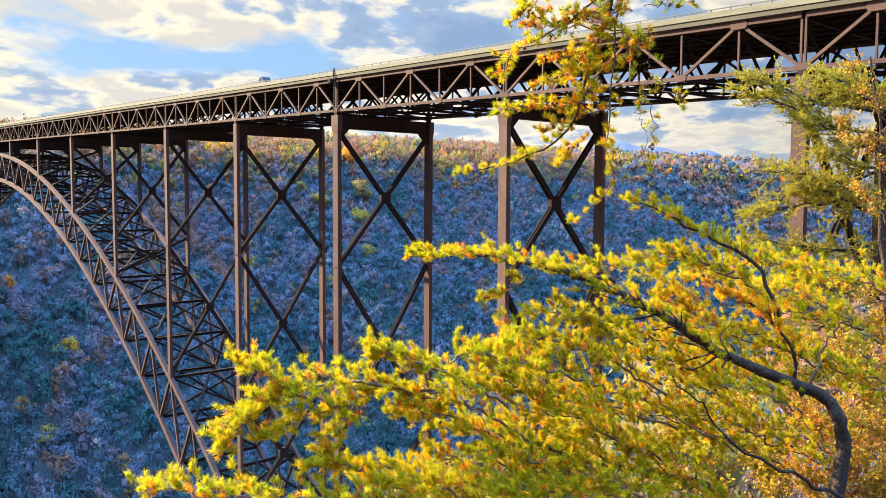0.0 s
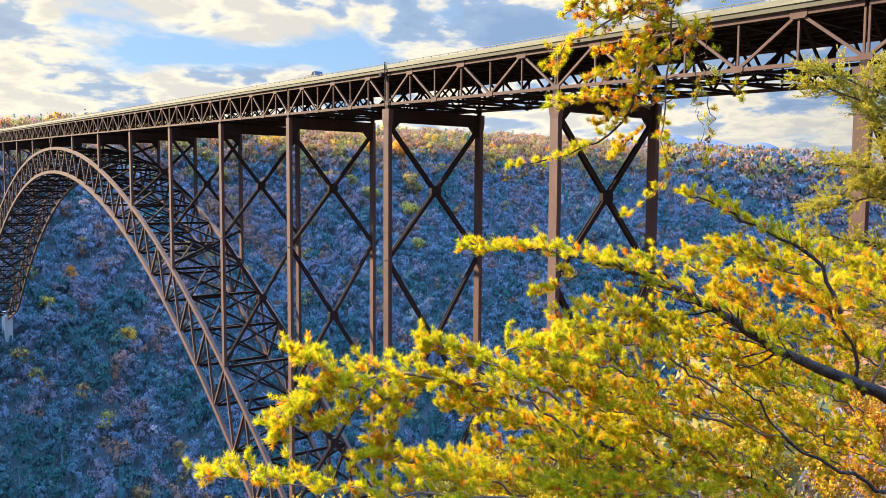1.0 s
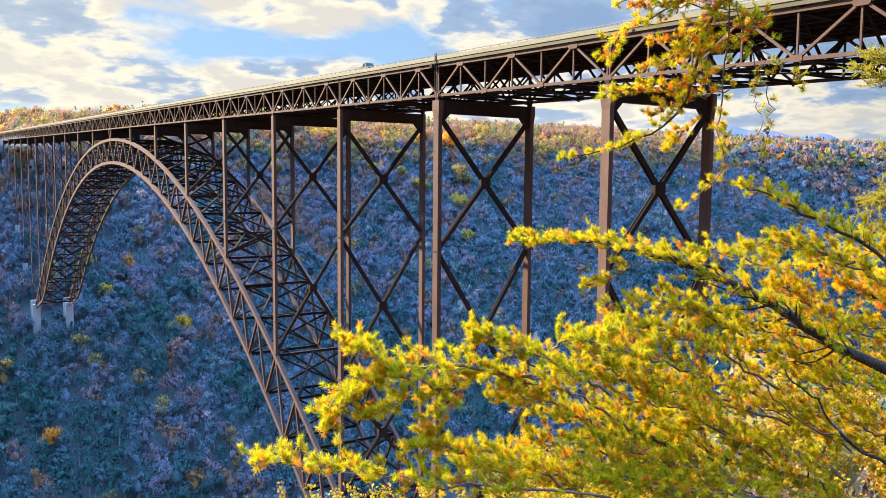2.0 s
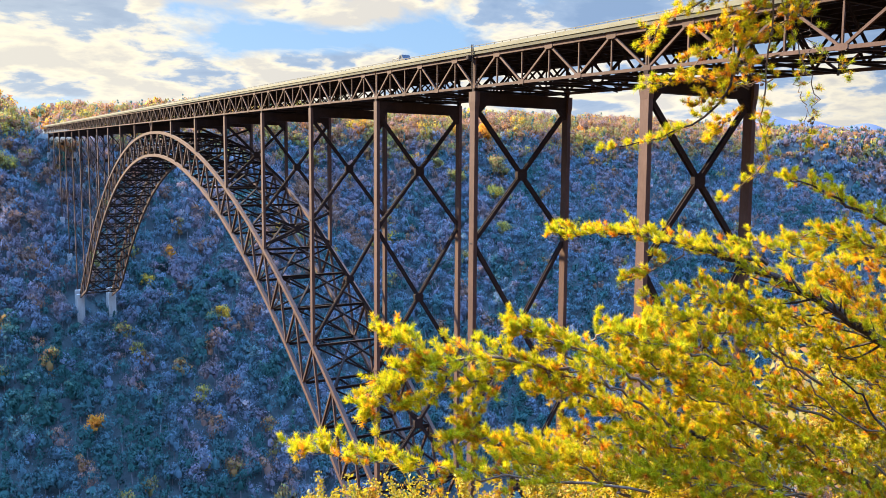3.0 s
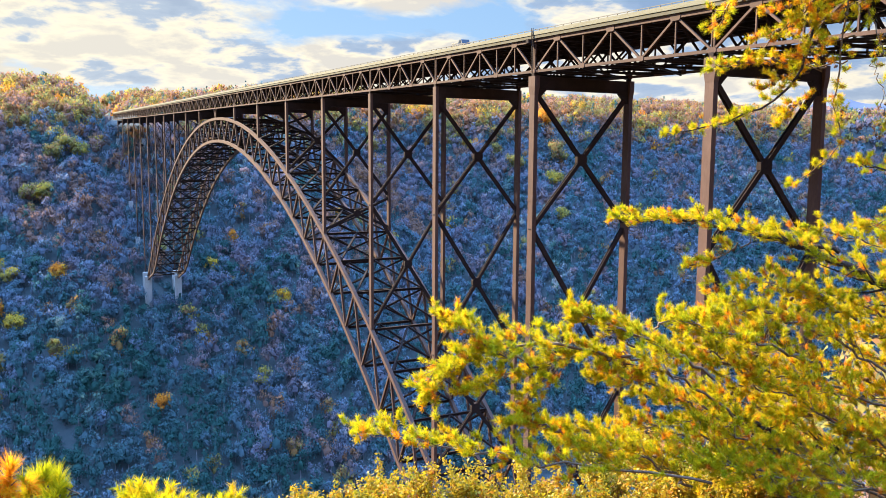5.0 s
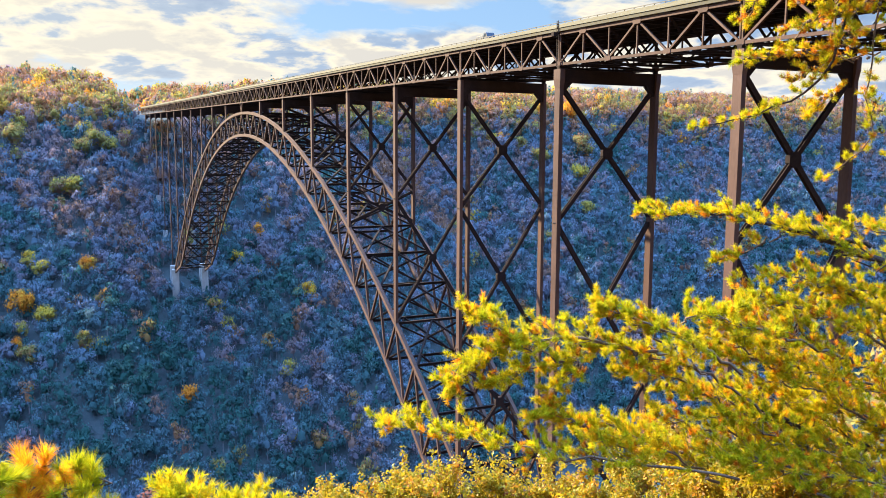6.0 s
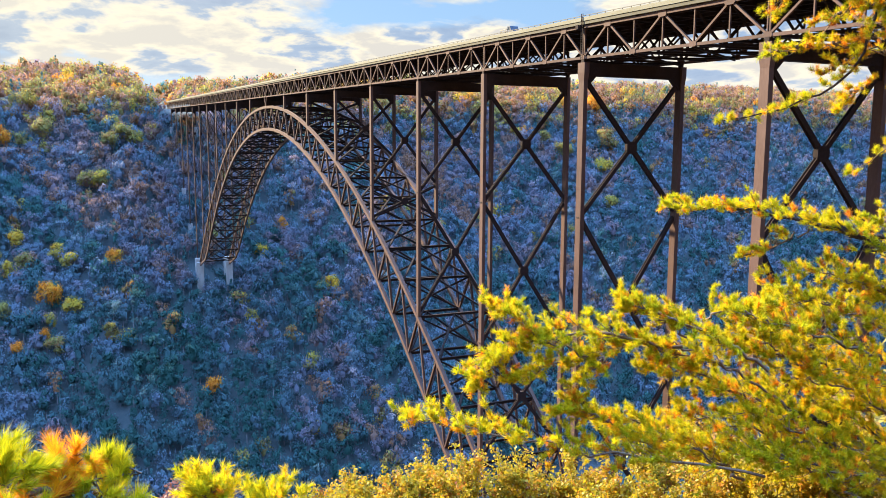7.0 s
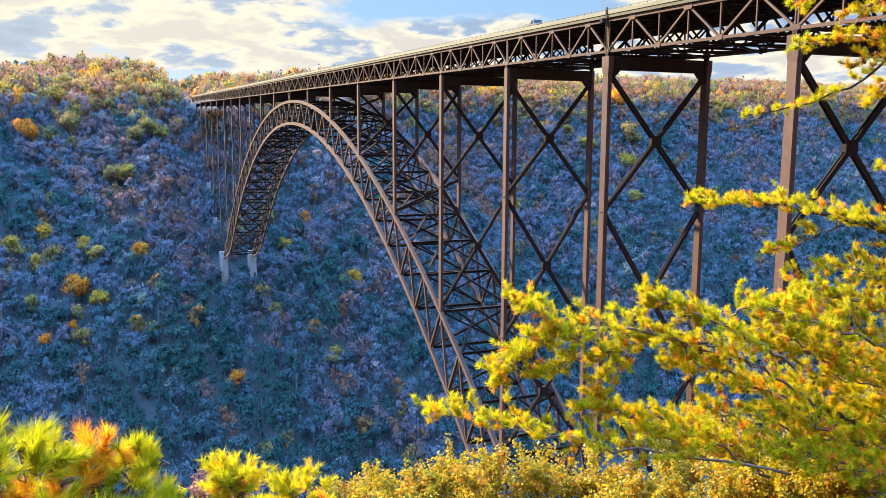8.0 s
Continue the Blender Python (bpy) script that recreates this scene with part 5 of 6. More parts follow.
bough(pine, 115, [(-69.79, -117.99, -16.50), (-70.20, -117.70, -16.22), (-70.55, -117.39, -16.07), (-70.92, -117.10, -16.07)], 0.016, 0.005, wide=0.6, twigs=46, start=0.0, hue=(0.19, 0.15), orange=0.12)
bough(pine, 116, [(-69.43, -118.23, -16.82), (-69.82, -117.93, -16.54), (-70.16, -117.61, -16.39), (-70.52, -117.31, -16.39)], 0.016, 0.005, wide=0.6, twigs=46, start=0.0, hue=(0.15, 0.15), orange=0.12)
bough(pine, 117, [(-70.95, -117.28, -16.09), (-71.39, -117.02, -15.82), (-71.77, -116.75, -15.66), (-72.17, -116.50, -15.66)], 0.016, 0.005, wide=0.6, twigs=46, start=0.0, hue=(0.19, 0.15), orange=0.12)
bough(pine, 118, [(-73.09, -117.19, -18.51), (-73.49, -116.99, -18.23), (-73.85, -116.77, -18.07), (-74.25, -116.59, -18.03)], 0.016, 0.005, wide=0.6, twigs=46, start=0.0, hue=(0.15, 0.15), orange=0.12)
bough(pine, 119, [(-75.21, -116.46, -18.25), (-75.62, -116.36, -17.96), (-75.99, -116.23, -17.78), (-76.38, -116.16, -17.71)], 0.016, 0.005, wide=0.6, twigs=46, start=0.0, hue=(0.20, 0.15), orange=0.12)
bough(pine, 120, [(-74.20, -117.05, -18.40), (-74.60, -116.89, -18.12), (-74.96, -116.72, -17.96), (-75.35, -116.59, -17.90)], 0.016, 0.005, wide=0.6, twigs=46, start=0.0, hue=(0.09, 0.15), orange=0.12)
bough(pine, 121, [(-71.99, -117.61, -18.82), (-72.37, -117.36, -18.54), (-72.72, -117.10, -18.39), (-73.11, -116.88, -18.36)], 0.016, 0.005, wide=0.6, twigs=46, start=0.0, hue=(0.19, 0.15), orange=0.12)
cedar = thing("red_cedar", "dull green cedar with flat feathery sprays near the bridge approach", "cedar tree")
bough(cedar, 200, [(-64.43, -117.38, -21.80), (-63.64, -116.79, -18.76), (-63.74, -116.49, -15.60), (-64.02, -116.31, -12.60), (-64.45, -116.23, -10.49)], 0.16, 0.05, leafy=False, name="trunk")
bough(cedar, 201, [(-63.73, -116.45, -14.59), (-64.67, -115.67, -14.90), (-65.37, -115.08, -14.97), (-66.02, -114.47, -15.16)], 0.035, 0.008, wide=0.9, twigs=50, start=0.15, material=CEDAR, needle=0.045, width=0.011, count=46, shoot_len=0.24, per=6, rise=0.0, droop=0.3, cones=0, hue=(0.45, 0.2), orange=0.0)
bough(cedar, 202, [(-63.74, -116.49, -15.60), (-64.67, -115.75, -15.86), (-65.36, -115.19, -15.90), (-65.99, -114.60, -16.06)], 0.035, 0.008, wide=0.9, twigs=50, start=0.15, material=CEDAR, needle=0.045, width=0.011, count=46, shoot_len=0.24, per=6, rise=0.0, droop=0.3, cones=0, hue=(0.45, 0.2), orange=0.0)
bough(cedar, 203, [(-63.75, -116.43, -14.03), (-64.68, -115.66, -14.51), (-65.37, -115.07, -14.72), (-66.02, -114.46, -15.05)], 0.035, 0.008, wide=0.9, twigs=50, start=0.15, material=CEDAR, needle=0.045, width=0.011, count=46, shoot_len=0.24, per=6, rise=0.0, droop=0.3, cones=0, hue=(0.45, 0.2), orange=0.0)
bough(cedar, 204, [(-63.76, -116.43, -13.92), (-64.57, -115.97, -13.79), (-65.17, -115.63, -13.50), (-65.68, -115.26, -13.35)], 0.035, 0.008, wide=0.9, twigs=50, start=0.15, material=CEDAR, needle=0.045, width=0.011, count=46, shoot_len=0.24, per=6, rise=0.0, droop=0.3, cones=0, hue=(0.45, 0.2), orange=0.0)
bough(cedar, 205, [(-63.91, -116.05, -13.57), (-64.85, -115.38, -13.36), (-65.56, -114.88, -12.99), (-66.20, -114.36, -12.77)], 0.035, 0.008, wide=0.9, twigs=50, start=0.15, material=CEDAR, needle=0.045, width=0.011, count=46, shoot_len=0.24, per=6, rise=0.0, droop=0.3, cones=0, hue=(0.45, 0.2), orange=0.0)
bough(cedar, 206, [(-64.19, -115.49, -12.99), (-65.03, -115.09, -12.90), (-65.65, -114.79, -12.63), (-66.18, -114.46, -12.51)], 0.035, 0.008, wide=0.9, twigs=50, start=0.15, material=CEDAR, needle=0.045, width=0.011, count=46, shoot_len=0.24, per=6, rise=0.0, droop=0.3, cones=0, hue=(0.45, 0.2), orange=0.0)
bough(cedar, 207, [(-63.77, -116.53, -16.27), (-64.74, -115.76, -16.62), (-65.44, -115.18, -16.73), (-66.11, -114.57, -16.96)], 0.035, 0.008, wide=0.9, twigs=50, start=0.15, material=CEDAR, needle=0.045, width=0.011, count=46, shoot_len=0.24, per=6, rise=0.0, droop=0.3, cones=0, hue=(0.45, 0.2), orange=0.0)
bough(cedar, 208, [(-63.73, -116.47, -15.15), (-64.54, -116.01, -15.03), (-65.11, -115.65, -14.74), (-65.61, -115.28, -14.60)], 0.035, 0.008, wide=0.9, twigs=50, start=0.15, material=CEDAR, needle=0.045, width=0.011, count=46, shoot_len=0.24, per=6, rise=0.0, droop=0.3, cones=0, hue=(0.45, 0.2), orange=0.0)
bough(cedar, 209, [(-63.81, -116.68, -17.16), (-64.69, -116.14, -17.36), (-65.29, -115.71, -17.34), (-65.85, -115.27, -17.46)], 0.035, 0.008, wide=0.9, twigs=50, start=0.15, material=CEDAR, needle=0.045, width=0.011, count=46, shoot_len=0.24, per=6, rise=0.0, droop=0.3, cones=0, hue=(0.45, 0.2), orange=0.0)
bough(cedar, 210, [(-63.82, -116.42, -13.14), (-64.59, -116.11, -12.97), (-65.15, -115.89, -12.65), (-65.61, -115.64, -12.47)], 0.035, 0.008, wide=0.9, twigs=50, start=0.15, material=CEDAR, needle=0.045, width=0.011, count=46, shoot_len=0.24, per=6, rise=0.0, droop=0.3, cones=0, hue=(0.45, 0.2), orange=0.0)
bough(cedar, 211, [(-63.96, -116.67, -18.05), (-64.77, -116.30, -18.17), (-65.31, -116.01, -18.11), (-65.79, -115.71, -18.18)], 0.035, 0.008, wide=0.9, twigs=50, start=0.15, material=CEDAR, needle=0.045, width=0.011, count=46, shoot_len=0.24, per=6, rise=0.0, droop=0.3, cones=0, hue=(0.45, 0.2), orange=0.0)
bough(cedar, 212, [(-64.13, -116.87, -19.11), (-64.91, -116.59, -19.20), (-65.42, -116.35, -19.12), (-65.87, -116.10, -19.18)], 0.035, 0.008, wide=0.9, twigs=50, start=0.15, material=CEDAR, needle=0.045, width=0.011, count=46, shoot_len=0.24, per=6, rise=0.0, droop=0.3, cones=0, hue=(0.45, 0.2), orange=0.0)
bough(cedar, 213, [(-63.74, -116.50, -15.82), (-64.72, -115.64, -15.88), (-65.44, -114.98, -15.73), (-66.13, -114.30, -15.73)], 0.035, 0.008, wide=0.9, twigs=50, start=0.15, material=CEDAR, needle=0.045, width=0.011, count=46, shoot_len=0.24, per=6, rise=0.0, droop=0.3, cones=0, hue=(0.45, 0.2), orange=0.0)
bough(cedar, 214, [(-63.73, -116.46, -14.81), (-64.63, -115.77, -14.69), (-65.29, -115.26, -14.41), (-65.89, -114.72, -14.27)], 0.035, 0.008, wide=0.9, twigs=50, start=0.15, material=CEDAR, needle=0.045, width=0.011, count=46, shoot_len=0.24, per=6, rise=0.0, droop=0.3, cones=0, hue=(0.45, 0.2), orange=0.0)
bough(cedar, 215, [(-63.77, -116.34, -14.25), (-64.53, -116.04, -14.22), (-65.07, -115.80, -14.02), (-65.51, -115.54, -13.95)], 0.035, 0.008, wide=0.9, twigs=50, start=0.15, material=CEDAR, needle=0.045, width=0.011, count=46, shoot_len=0.24, per=6, rise=0.0, droop=0.3, cones=0, hue=(0.45, 0.2), orange=0.0)
bough(cedar, 216, [(-63.80, -116.56, -16.72), (-64.66, -115.95, -16.67), (-65.27, -115.48, -16.45), (-65.83, -114.99, -16.38)], 0.035, 0.008, wide=0.9, twigs=50, start=0.15, material=CEDAR, needle=0.045, width=0.011, count=46, shoot_len=0.24, per=6, rise=0.0, droop=0.3, cones=0, hue=(0.45, 0.2), orange=0.0)
bough(cedar, 217, [(-63.94, -116.23, -12.58), (-64.61, -116.12, -12.80), (-65.08, -116.02, -12.79), (-65.44, -115.89, -12.90)], 0.035, 0.008, wide=0.9, twigs=50, start=0.15, material=CEDAR, needle=0.045, width=0.011, count=46, shoot_len=0.24, per=6, rise=0.0, droop=0.3, cones=0, hue=(0.45, 0.2), orange=0.0)
oak = thing("oak_sapling", "oak sapling with golden and orange autumn leaves", "oak tree")
bough(oak, 230, [(-68.12, -118.13, -20.40), (-67.46, -117.72, -17.96), (-67.24, -117.37, -15.45), (-67.27, -117.32, -13.89), (-67.48, -117.17, -12.55)], 0.06, 0.015, leafy=False, name="trunk")
bough(oak, 231, [(-67.21, -117.47, -13.99), (-67.54, -117.29, -13.37), (-68.03, -117.05, -12.77)], 0.015, 0.005, wide=0.45, twigs=9, start=0.3, material=GOLD, broad=True, needle=0.03, count=12, shoot_len=0.25, cones=0, hue=(0.58, 0.2), orange=0.15)
bough(oak, 232, [(-67.22, -117.40, -14.35), (-67.52, -117.22, -13.94), (-67.97, -116.97, -13.55)], 0.015, 0.005, wide=0.45, twigs=9, start=0.3, material=GOLD, broad=True, needle=0.03, count=12, shoot_len=0.25, cones=0, hue=(0.58, 0.2), orange=0.15)
bough(oak, 233, [(-67.18, -117.49, -14.80), (-67.41, -117.45, -14.31), (-67.80, -117.34, -13.83)], 0.015, 0.005, wide=0.45, twigs=9, start=0.3, material=GOLD, broad=True, needle=0.03, count=12, shoot_len=0.25, cones=0, hue=(0.58, 0.2), orange=0.15)
bough(oak, 234, [(-67.19, -117.52, -15.44), (-67.43, -117.40, -15.03), (-67.82, -117.21, -14.63)], 0.015, 0.005, wide=0.45, twigs=9, start=0.3, material=GOLD, broad=True, needle=0.03, count=12, shoot_len=0.25, cones=0, hue=(0.58, 0.2), orange=0.15)
bough(oak, 235, [(-67.25, -117.68, -16.71), (-67.54, -117.37, -16.44), (-67.99, -116.99, -16.17)], 0.015, 0.005, wide=0.45, twigs=9, start=0.3, material=GOLD, broad=True, needle=0.03, count=12, shoot_len=0.25, cones=0, hue=(0.58, 0.2), orange=0.15)
bough(oak, 236, [(-67.39, -117.67, -17.52), (-67.72, -117.26, -17.31), (-68.21, -116.76, -17.09)], 0.015, 0.005, wide=0.45, twigs=9, start=0.3, material=GOLD, broad=True, needle=0.03, count=12, shoot_len=0.25, cones=0, hue=(0.58, 0.2), orange=0.15)
bough(oak, 237, [(-67.50, -117.74, -18.13), (-67.72, -117.49, -17.77), (-68.10, -117.17, -17.41)], 0.015, 0.005, wide=0.45, twigs=9, start=0.3, material=GOLD, broad=True, needle=0.03, count=12, shoot_len=0.25, cones=0, hue=(0.58, 0.2), orange=0.15)
bough(oak, 238, [(-67.63, -117.89, -18.80), (-67.86, -117.57, -18.46), (-68.26, -117.18, -18.11)], 0.015, 0.005, wide=0.45, twigs=9, start=0.3, material=GOLD, broad=True, needle=0.03, count=12, shoot_len=0.25, cones=0, hue=(0.58, 0.2), orange=0.15)
bough(oak, 239, [(-67.76, -117.96, -19.30), (-67.88, -117.85, -18.85), (-68.14, -117.65, -18.39)], 0.015, 0.005, wide=0.45, twigs=9, start=0.3, material=GOLD, broad=True, needle=0.03, count=12, shoot_len=0.25, cones=0, hue=(0.58, 0.2), orange=0.15)
shrub = thing("golden_shrub", "golden yellow shrub on the slope below the overlook", "shrub")
bough(shrub, 260, [(-78.36, -111.56, -21.68), (-78.28, -111.44, -21.04), (-78.33, -111.20, -20.41)], 0.02, 0.006, wide=1.0, twigs=46, start=0.2, material=GOLD, broad=True, needle=0.030, count=36, shoot_len=0.25, cones=0, hue=(0.30, 0.15), orange=0.1)
bough(shrub, 261, [(-77.82, -111.65, -21.57), (-77.73, -111.54, -20.92), (-77.78, -111.30, -20.29)], 0.02, 0.006, wide=1.0, twigs=46, start=0.2, material=GOLD, broad=True, needle=0.030, count=36, shoot_len=0.25, cones=0, hue=(0.35, 0.15), orange=0.1)
bough(shrub, 262, [(-77.23, -111.80, -21.46), (-77.14, -111.69, -20.80), (-77.19, -111.45, -20.17)], 0.02, 0.006, wide=1.0, twigs=46, start=0.2, material=GOLD, broad=True, needle=0.030, count=36, shoot_len=0.25, cones=0, hue=(0.40, 0.15), orange=0.1)
bough(shrub, 263, [(-76.73, -111.93, -21.34), (-76.64, -111.82, -20.67), (-76.69, -111.59, -20.03)], 0.02, 0.006, wide=1.0, twigs=46, start=0.2, material=GOLD, broad=True, needle=0.030, count=36, shoot_len=0.25, cones=0, hue=(0.30, 0.15), orange=0.1)
bough(shrub, 264, [(-76.65, -112.92, -20.83), (-76.57, -112.84, -20.21), (-76.61, -112.63, -19.62)], 0.02, 0.006, wide=1.0, twigs=46, start=0.2, material=GOLD, broad=True, needle=0.030, count=36, shoot_len=0.25, cones=0, hue=(0.35, 0.15), orange=0.1)
bough(shrub, 265, [(-78.65, -111.13, -22.09), (-78.56, -111.00, -21.43), (-78.62, -110.75, -20.80)], 0.02, 0.006, wide=1.0, twigs=46, start=0.2, material=GOLD, broad=True, needle=0.030, count=36, shoot_len=0.25, cones=0, hue=(0.40, 0.15), orange=0.1)
bough(shrub, 266, [(-78.03, -112.55, -21.15), (-77.95, -112.45, -20.55), (-78.00, -112.24, -19.97)], 0.02, 0.006, wide=1.0, twigs=46, start=0.2, material=GOLD, broad=True, needle=0.030, count=36, shoot_len=0.25, cones=0, hue=(0.30, 0.15), orange=0.1)
bough(shrub, 267, [(-75.94, -113.28, -20.80), (-75.87, -113.20, -20.17), (-75.90, -112.99, -19.59)], 0.02, 0.006, wide=1.0, twigs=46, start=0.2, material=GOLD, broad=True, needle=0.030, count=36, shoot_len=0.25, cones=0, hue=(0.35, 0.15), orange=0.1)
bough(shrub, 268, [(-75.29, -113.70, -20.80), (-75.22, -113.63, -20.18), (-75.24, -113.42, -19.61)], 0.02, 0.006, wide=1.0, twigs=46, start=0.2, material=GOLD, broad=True, needle=0.030, count=36, shoot_len=0.25, cones=0, hue=(0.40, 0.15), orange=0.1)
bough(shrub, 269, [(-73.81, -113.56, -21.02), (-73.73, -113.48, -20.36), (-73.74, -113.26, -19.75)], 0.02, 0.006, wide=1.0, twigs=46, start=0.2, material=GOLD, broad=True, needle=0.030, count=36, shoot_len=0.25, cones=0, hue=(0.30, 0.15), orange=0.1)
bough(shrub, 270, [(-72.36, -113.52, -21.25), (-72.28, -113.44, -20.56), (-72.28, -113.21, -19.91)], 0.02, 0.006, wide=1.0, twigs=46, start=0.2, material=GOLD, broad=True, needle=0.030, count=36, shoot_len=0.25, cones=0, hue=(0.35, 0.15), orange=0.1)
bough(shrub, 271, [(-72.04, -112.27, -21.23), (-71.96, -112.19, -20.47), (-71.98, -111.95, -19.75)], 0.02, 0.006, wide=1.0, twigs=46, start=0.2, material=GOLD, broad=True, needle=0.030, count=36, shoot_len=0.25, cones=0, hue=(0.40, 0.15), orange=0.1)
bough(shrub, 272, [(-70.99, -113.20, -21.01), (-70.92, -113.13, -20.26), (-70.93, -112.90, -19.57)], 0.02, 0.006, wide=1.0, twigs=46, start=0.2, material=GOLD, broad=True, needle=0.030, count=36, shoot_len=0.25, cones=0, hue=(0.30, 0.15), orange=0.1)
bough(shrub, 273, [(-69.67, -112.91, -20.76), (-69.61, -112.86, -19.97), (-69.63, -112.63, -19.23)], 0.02, 0.006, wide=1.0, twigs=46, start=0.2, material=GOLD, broad=True, needle=0.030, count=36, shoot_len=0.25, cones=0, hue=(0.35, 0.15), orange=0.1)
bough(shrub, 274, [(-70.97, -114.61, -20.54), (-70.93, -114.56, -19.86), (-70.93, -114.36, -19.23)], 0.02, 0.006, wide=1.0, twigs=46, start=0.2, material=GOLD, broad=True, needle=0.030, count=36, shoot_len=0.25, cones=0, hue=(0.40, 0.15), orange=0.1)
bough(shrub, 275, [(-74.11, -115.73, -20.12), (-74.07, -115.69, -19.57), (-74.08, -115.52, -19.07)], 0.02, 0.006, wide=1.0, twigs=46, start=0.2, material=GOLD, broad=True, needle=0.030, count=36, shoot_len=0.25, cones=0, hue=(0.30, 0.15), orange=0.1)
bough(shrub, 276, [(-73.73, -116.03, -19.96), (-73.70, -116.00, -19.42), (-73.71, -115.84, -18.93)], 0.02, 0.006, wide=1.0, twigs=46, start=0.2, material=GOLD, broad=True, needle=0.030, count=36, shoot_len=0.25, cones=0, hue=(0.35, 0.15), orange=0.1)
bough(shrub, 277, [(-74.51, -115.42, -20.23), (-74.46, -115.37, -19.68), (-74.47, -115.19, -19.18)], 0.02, 0.006, wide=1.0, twigs=46, start=0.2, material=GOLD, broad=True, needle=0.030, count=36, shoot_len=0.25, cones=0, hue=(0.40, 0.15), orange=0.1)
bough(shrub, 278, [(-75.48, -114.71, -20.41), (-75.42, -114.65, -19.84), (-75.43, -114.47, -19.32)], 0.02, 0.006, wide=1.0, twigs=46, start=0.2, material=GOLD, broad=True, needle=0.030, count=36, shoot_len=0.25, cones=0, hue=(0.30, 0.15), orange=0.1)
bough(shrub, 279, [(-73.40, -116.36, -19.86), (-73.38, -116.33, -19.32), (-73.38, -116.18, -18.84)], 0.02, 0.006, wide=1.0, twigs=46, start=0.2, material=GOLD, broad=True, needle=0.030, count=36, shoot_len=0.25, cones=0, hue=(0.35, 0.15), orange=0.1)
red_shrub = thing("red_brown_shrub", "small reddish-brown shrub with dry leaves", "shrub")
bough(red_shrub, 280, [(-80.85, -117.68, -17.35), (-80.84, -117.57, -17.14), (-80.85, -117.50, -16.98)], 0.012, 0.004, wide=0.26, twigs=34, start=0.2, material=RUSSET, broad=True, needle=0.014, count=22, shoot_len=0.12, cones=0, hue=(0.5, 0.3), orange=0.0)
brush = thing("tangled_brush", "tangled undergrowth with orange and golden autumn leaves on the slope", "shrub")
bough(brush, 300, [(-68.14, -114.53, -20.06), (-68.10, -114.55, -19.32), (-68.15, -114.26, -18.51)], 0.018, 0.005, wide=0.9, twigs=30, start=0.1, material=GOLD, broad=True, needle=0.04, count=13, shoot_len=0.25, cones=0, hue=(0.30, 0.2), orange=0.1)
bough(brush, 301, [(-66.83, -114.46, -19.70), (-66.81, -114.48, -18.91), (-66.87, -114.19, -18.06)], 0.018, 0.005, wide=0.9, twigs=30, start=0.1, material=GOLD, broad=True, needle=0.04, count=13, shoot_len=0.25, cones=0, hue=(0.40, 0.2), orange=0.1)
bough(brush, 302, [(-68.00, -115.78, -19.95), (-67.98, -115.80, -19.25), (-68.00, -115.53, -18.50)], 0.018, 0.005, wide=0.9, twigs=30, start=0.1, material=GOLD, broad=True, needle=0.04, count=13, shoot_len=0.25, cones=0, hue=(0.50, 0.2), orange=0.1)
bough(brush, 303, [(-66.19, -115.62, -19.56), (-66.19, -115.64, -18.78), (-66.23, -115.36, -17.95)], 0.018, 0.005, wide=0.9, twigs=30, start=0.1, material=GOLD, broad=True, needle=0.04, count=13, shoot_len=0.25, cones=0, hue=(0.60, 0.2), orange=0.1)
bough(brush, 304, [(-67.99, -116.95, -19.81), (-67.98, -116.96, -19.15), (-67.99, -116.71, -18.45)], 0.018, 0.005, wide=0.9, twigs=30, start=0.1, material=GOLD, broad=True, needle=0.04, count=13, shoot_len=0.25, cones=0, hue=(0.70, 0.2), orange=0.1)
bough(brush, 305, [(-66.60, -116.90, -18.96), (-66.62, -116.92, -18.25), (-66.67, -116.68, -17.48)], 0.018, 0.005, wide=0.9, twigs=30, start=0.1, material=GOLD, broad=True, needle=0.04, count=13, shoot_len=0.25, cones=0, hue=(0.30, 0.2), orange=0.1)
bough(brush, 306, [(-67.55, -117.64, -19.34), (-67.57, -117.66, -18.69), (-67.58, -117.42, -17.99)], 0.018, 0.005, wide=0.9, twigs=30, start=0.1, material=GOLD, broad=True, needle=0.04, count=13, shoot_len=0.25, cones=0, hue=(0.40, 0.2), orange=0.1)
bough(brush, 307, [(-69.40, -116.80, -20.21), (-69.37, -116.81, -19.59), (-69.36, -116.56, -18.95)], 0.018, 0.005, wide=0.9, twigs=30, start=0.1, material=GOLD, broad=True, needle=0.04, count=13, shoot_len=0.25, cones=0, hue=(0.50, 0.2), orange=0.1)
bough(brush, 308, [(-69.52, -117.55, -20.18), (-69.49, -117.55, -19.59), (-69.48, -117.32, -18.98)], 0.018, 0.005, wide=0.9, twigs=30, start=0.1, material=GOLD, broad=True, needle=0.04, count=13, shoot_len=0.25, cones=0, hue=(0.60, 0.2), orange=0.1)
bough(brush, 309, [(-69.35, -118.18, -19.84), (-69.34, -118.19, -19.26), (-69.33, -117.97, -18.67)], 0.018, 0.005, wide=0.9, twigs=30, start=0.1, material=GOLD, broad=True, needle=0.04, count=13, shoot_len=0.25, cones=0, hue=(0.70, 0.2), orange=0.1)
bough(brush, 310, [(-68.94, -115.58, -20.47), (-68.89, -115.59, -19.79), (-68.90, -115.31, -19.07)], 0.018, 0.005, wide=0.9, twigs=30, start=0.1, material=GOLD, broad=True, needle=0.04, count=13, shoot_len=0.25, cones=0, hue=(0.30, 0.2), orange=0.1)
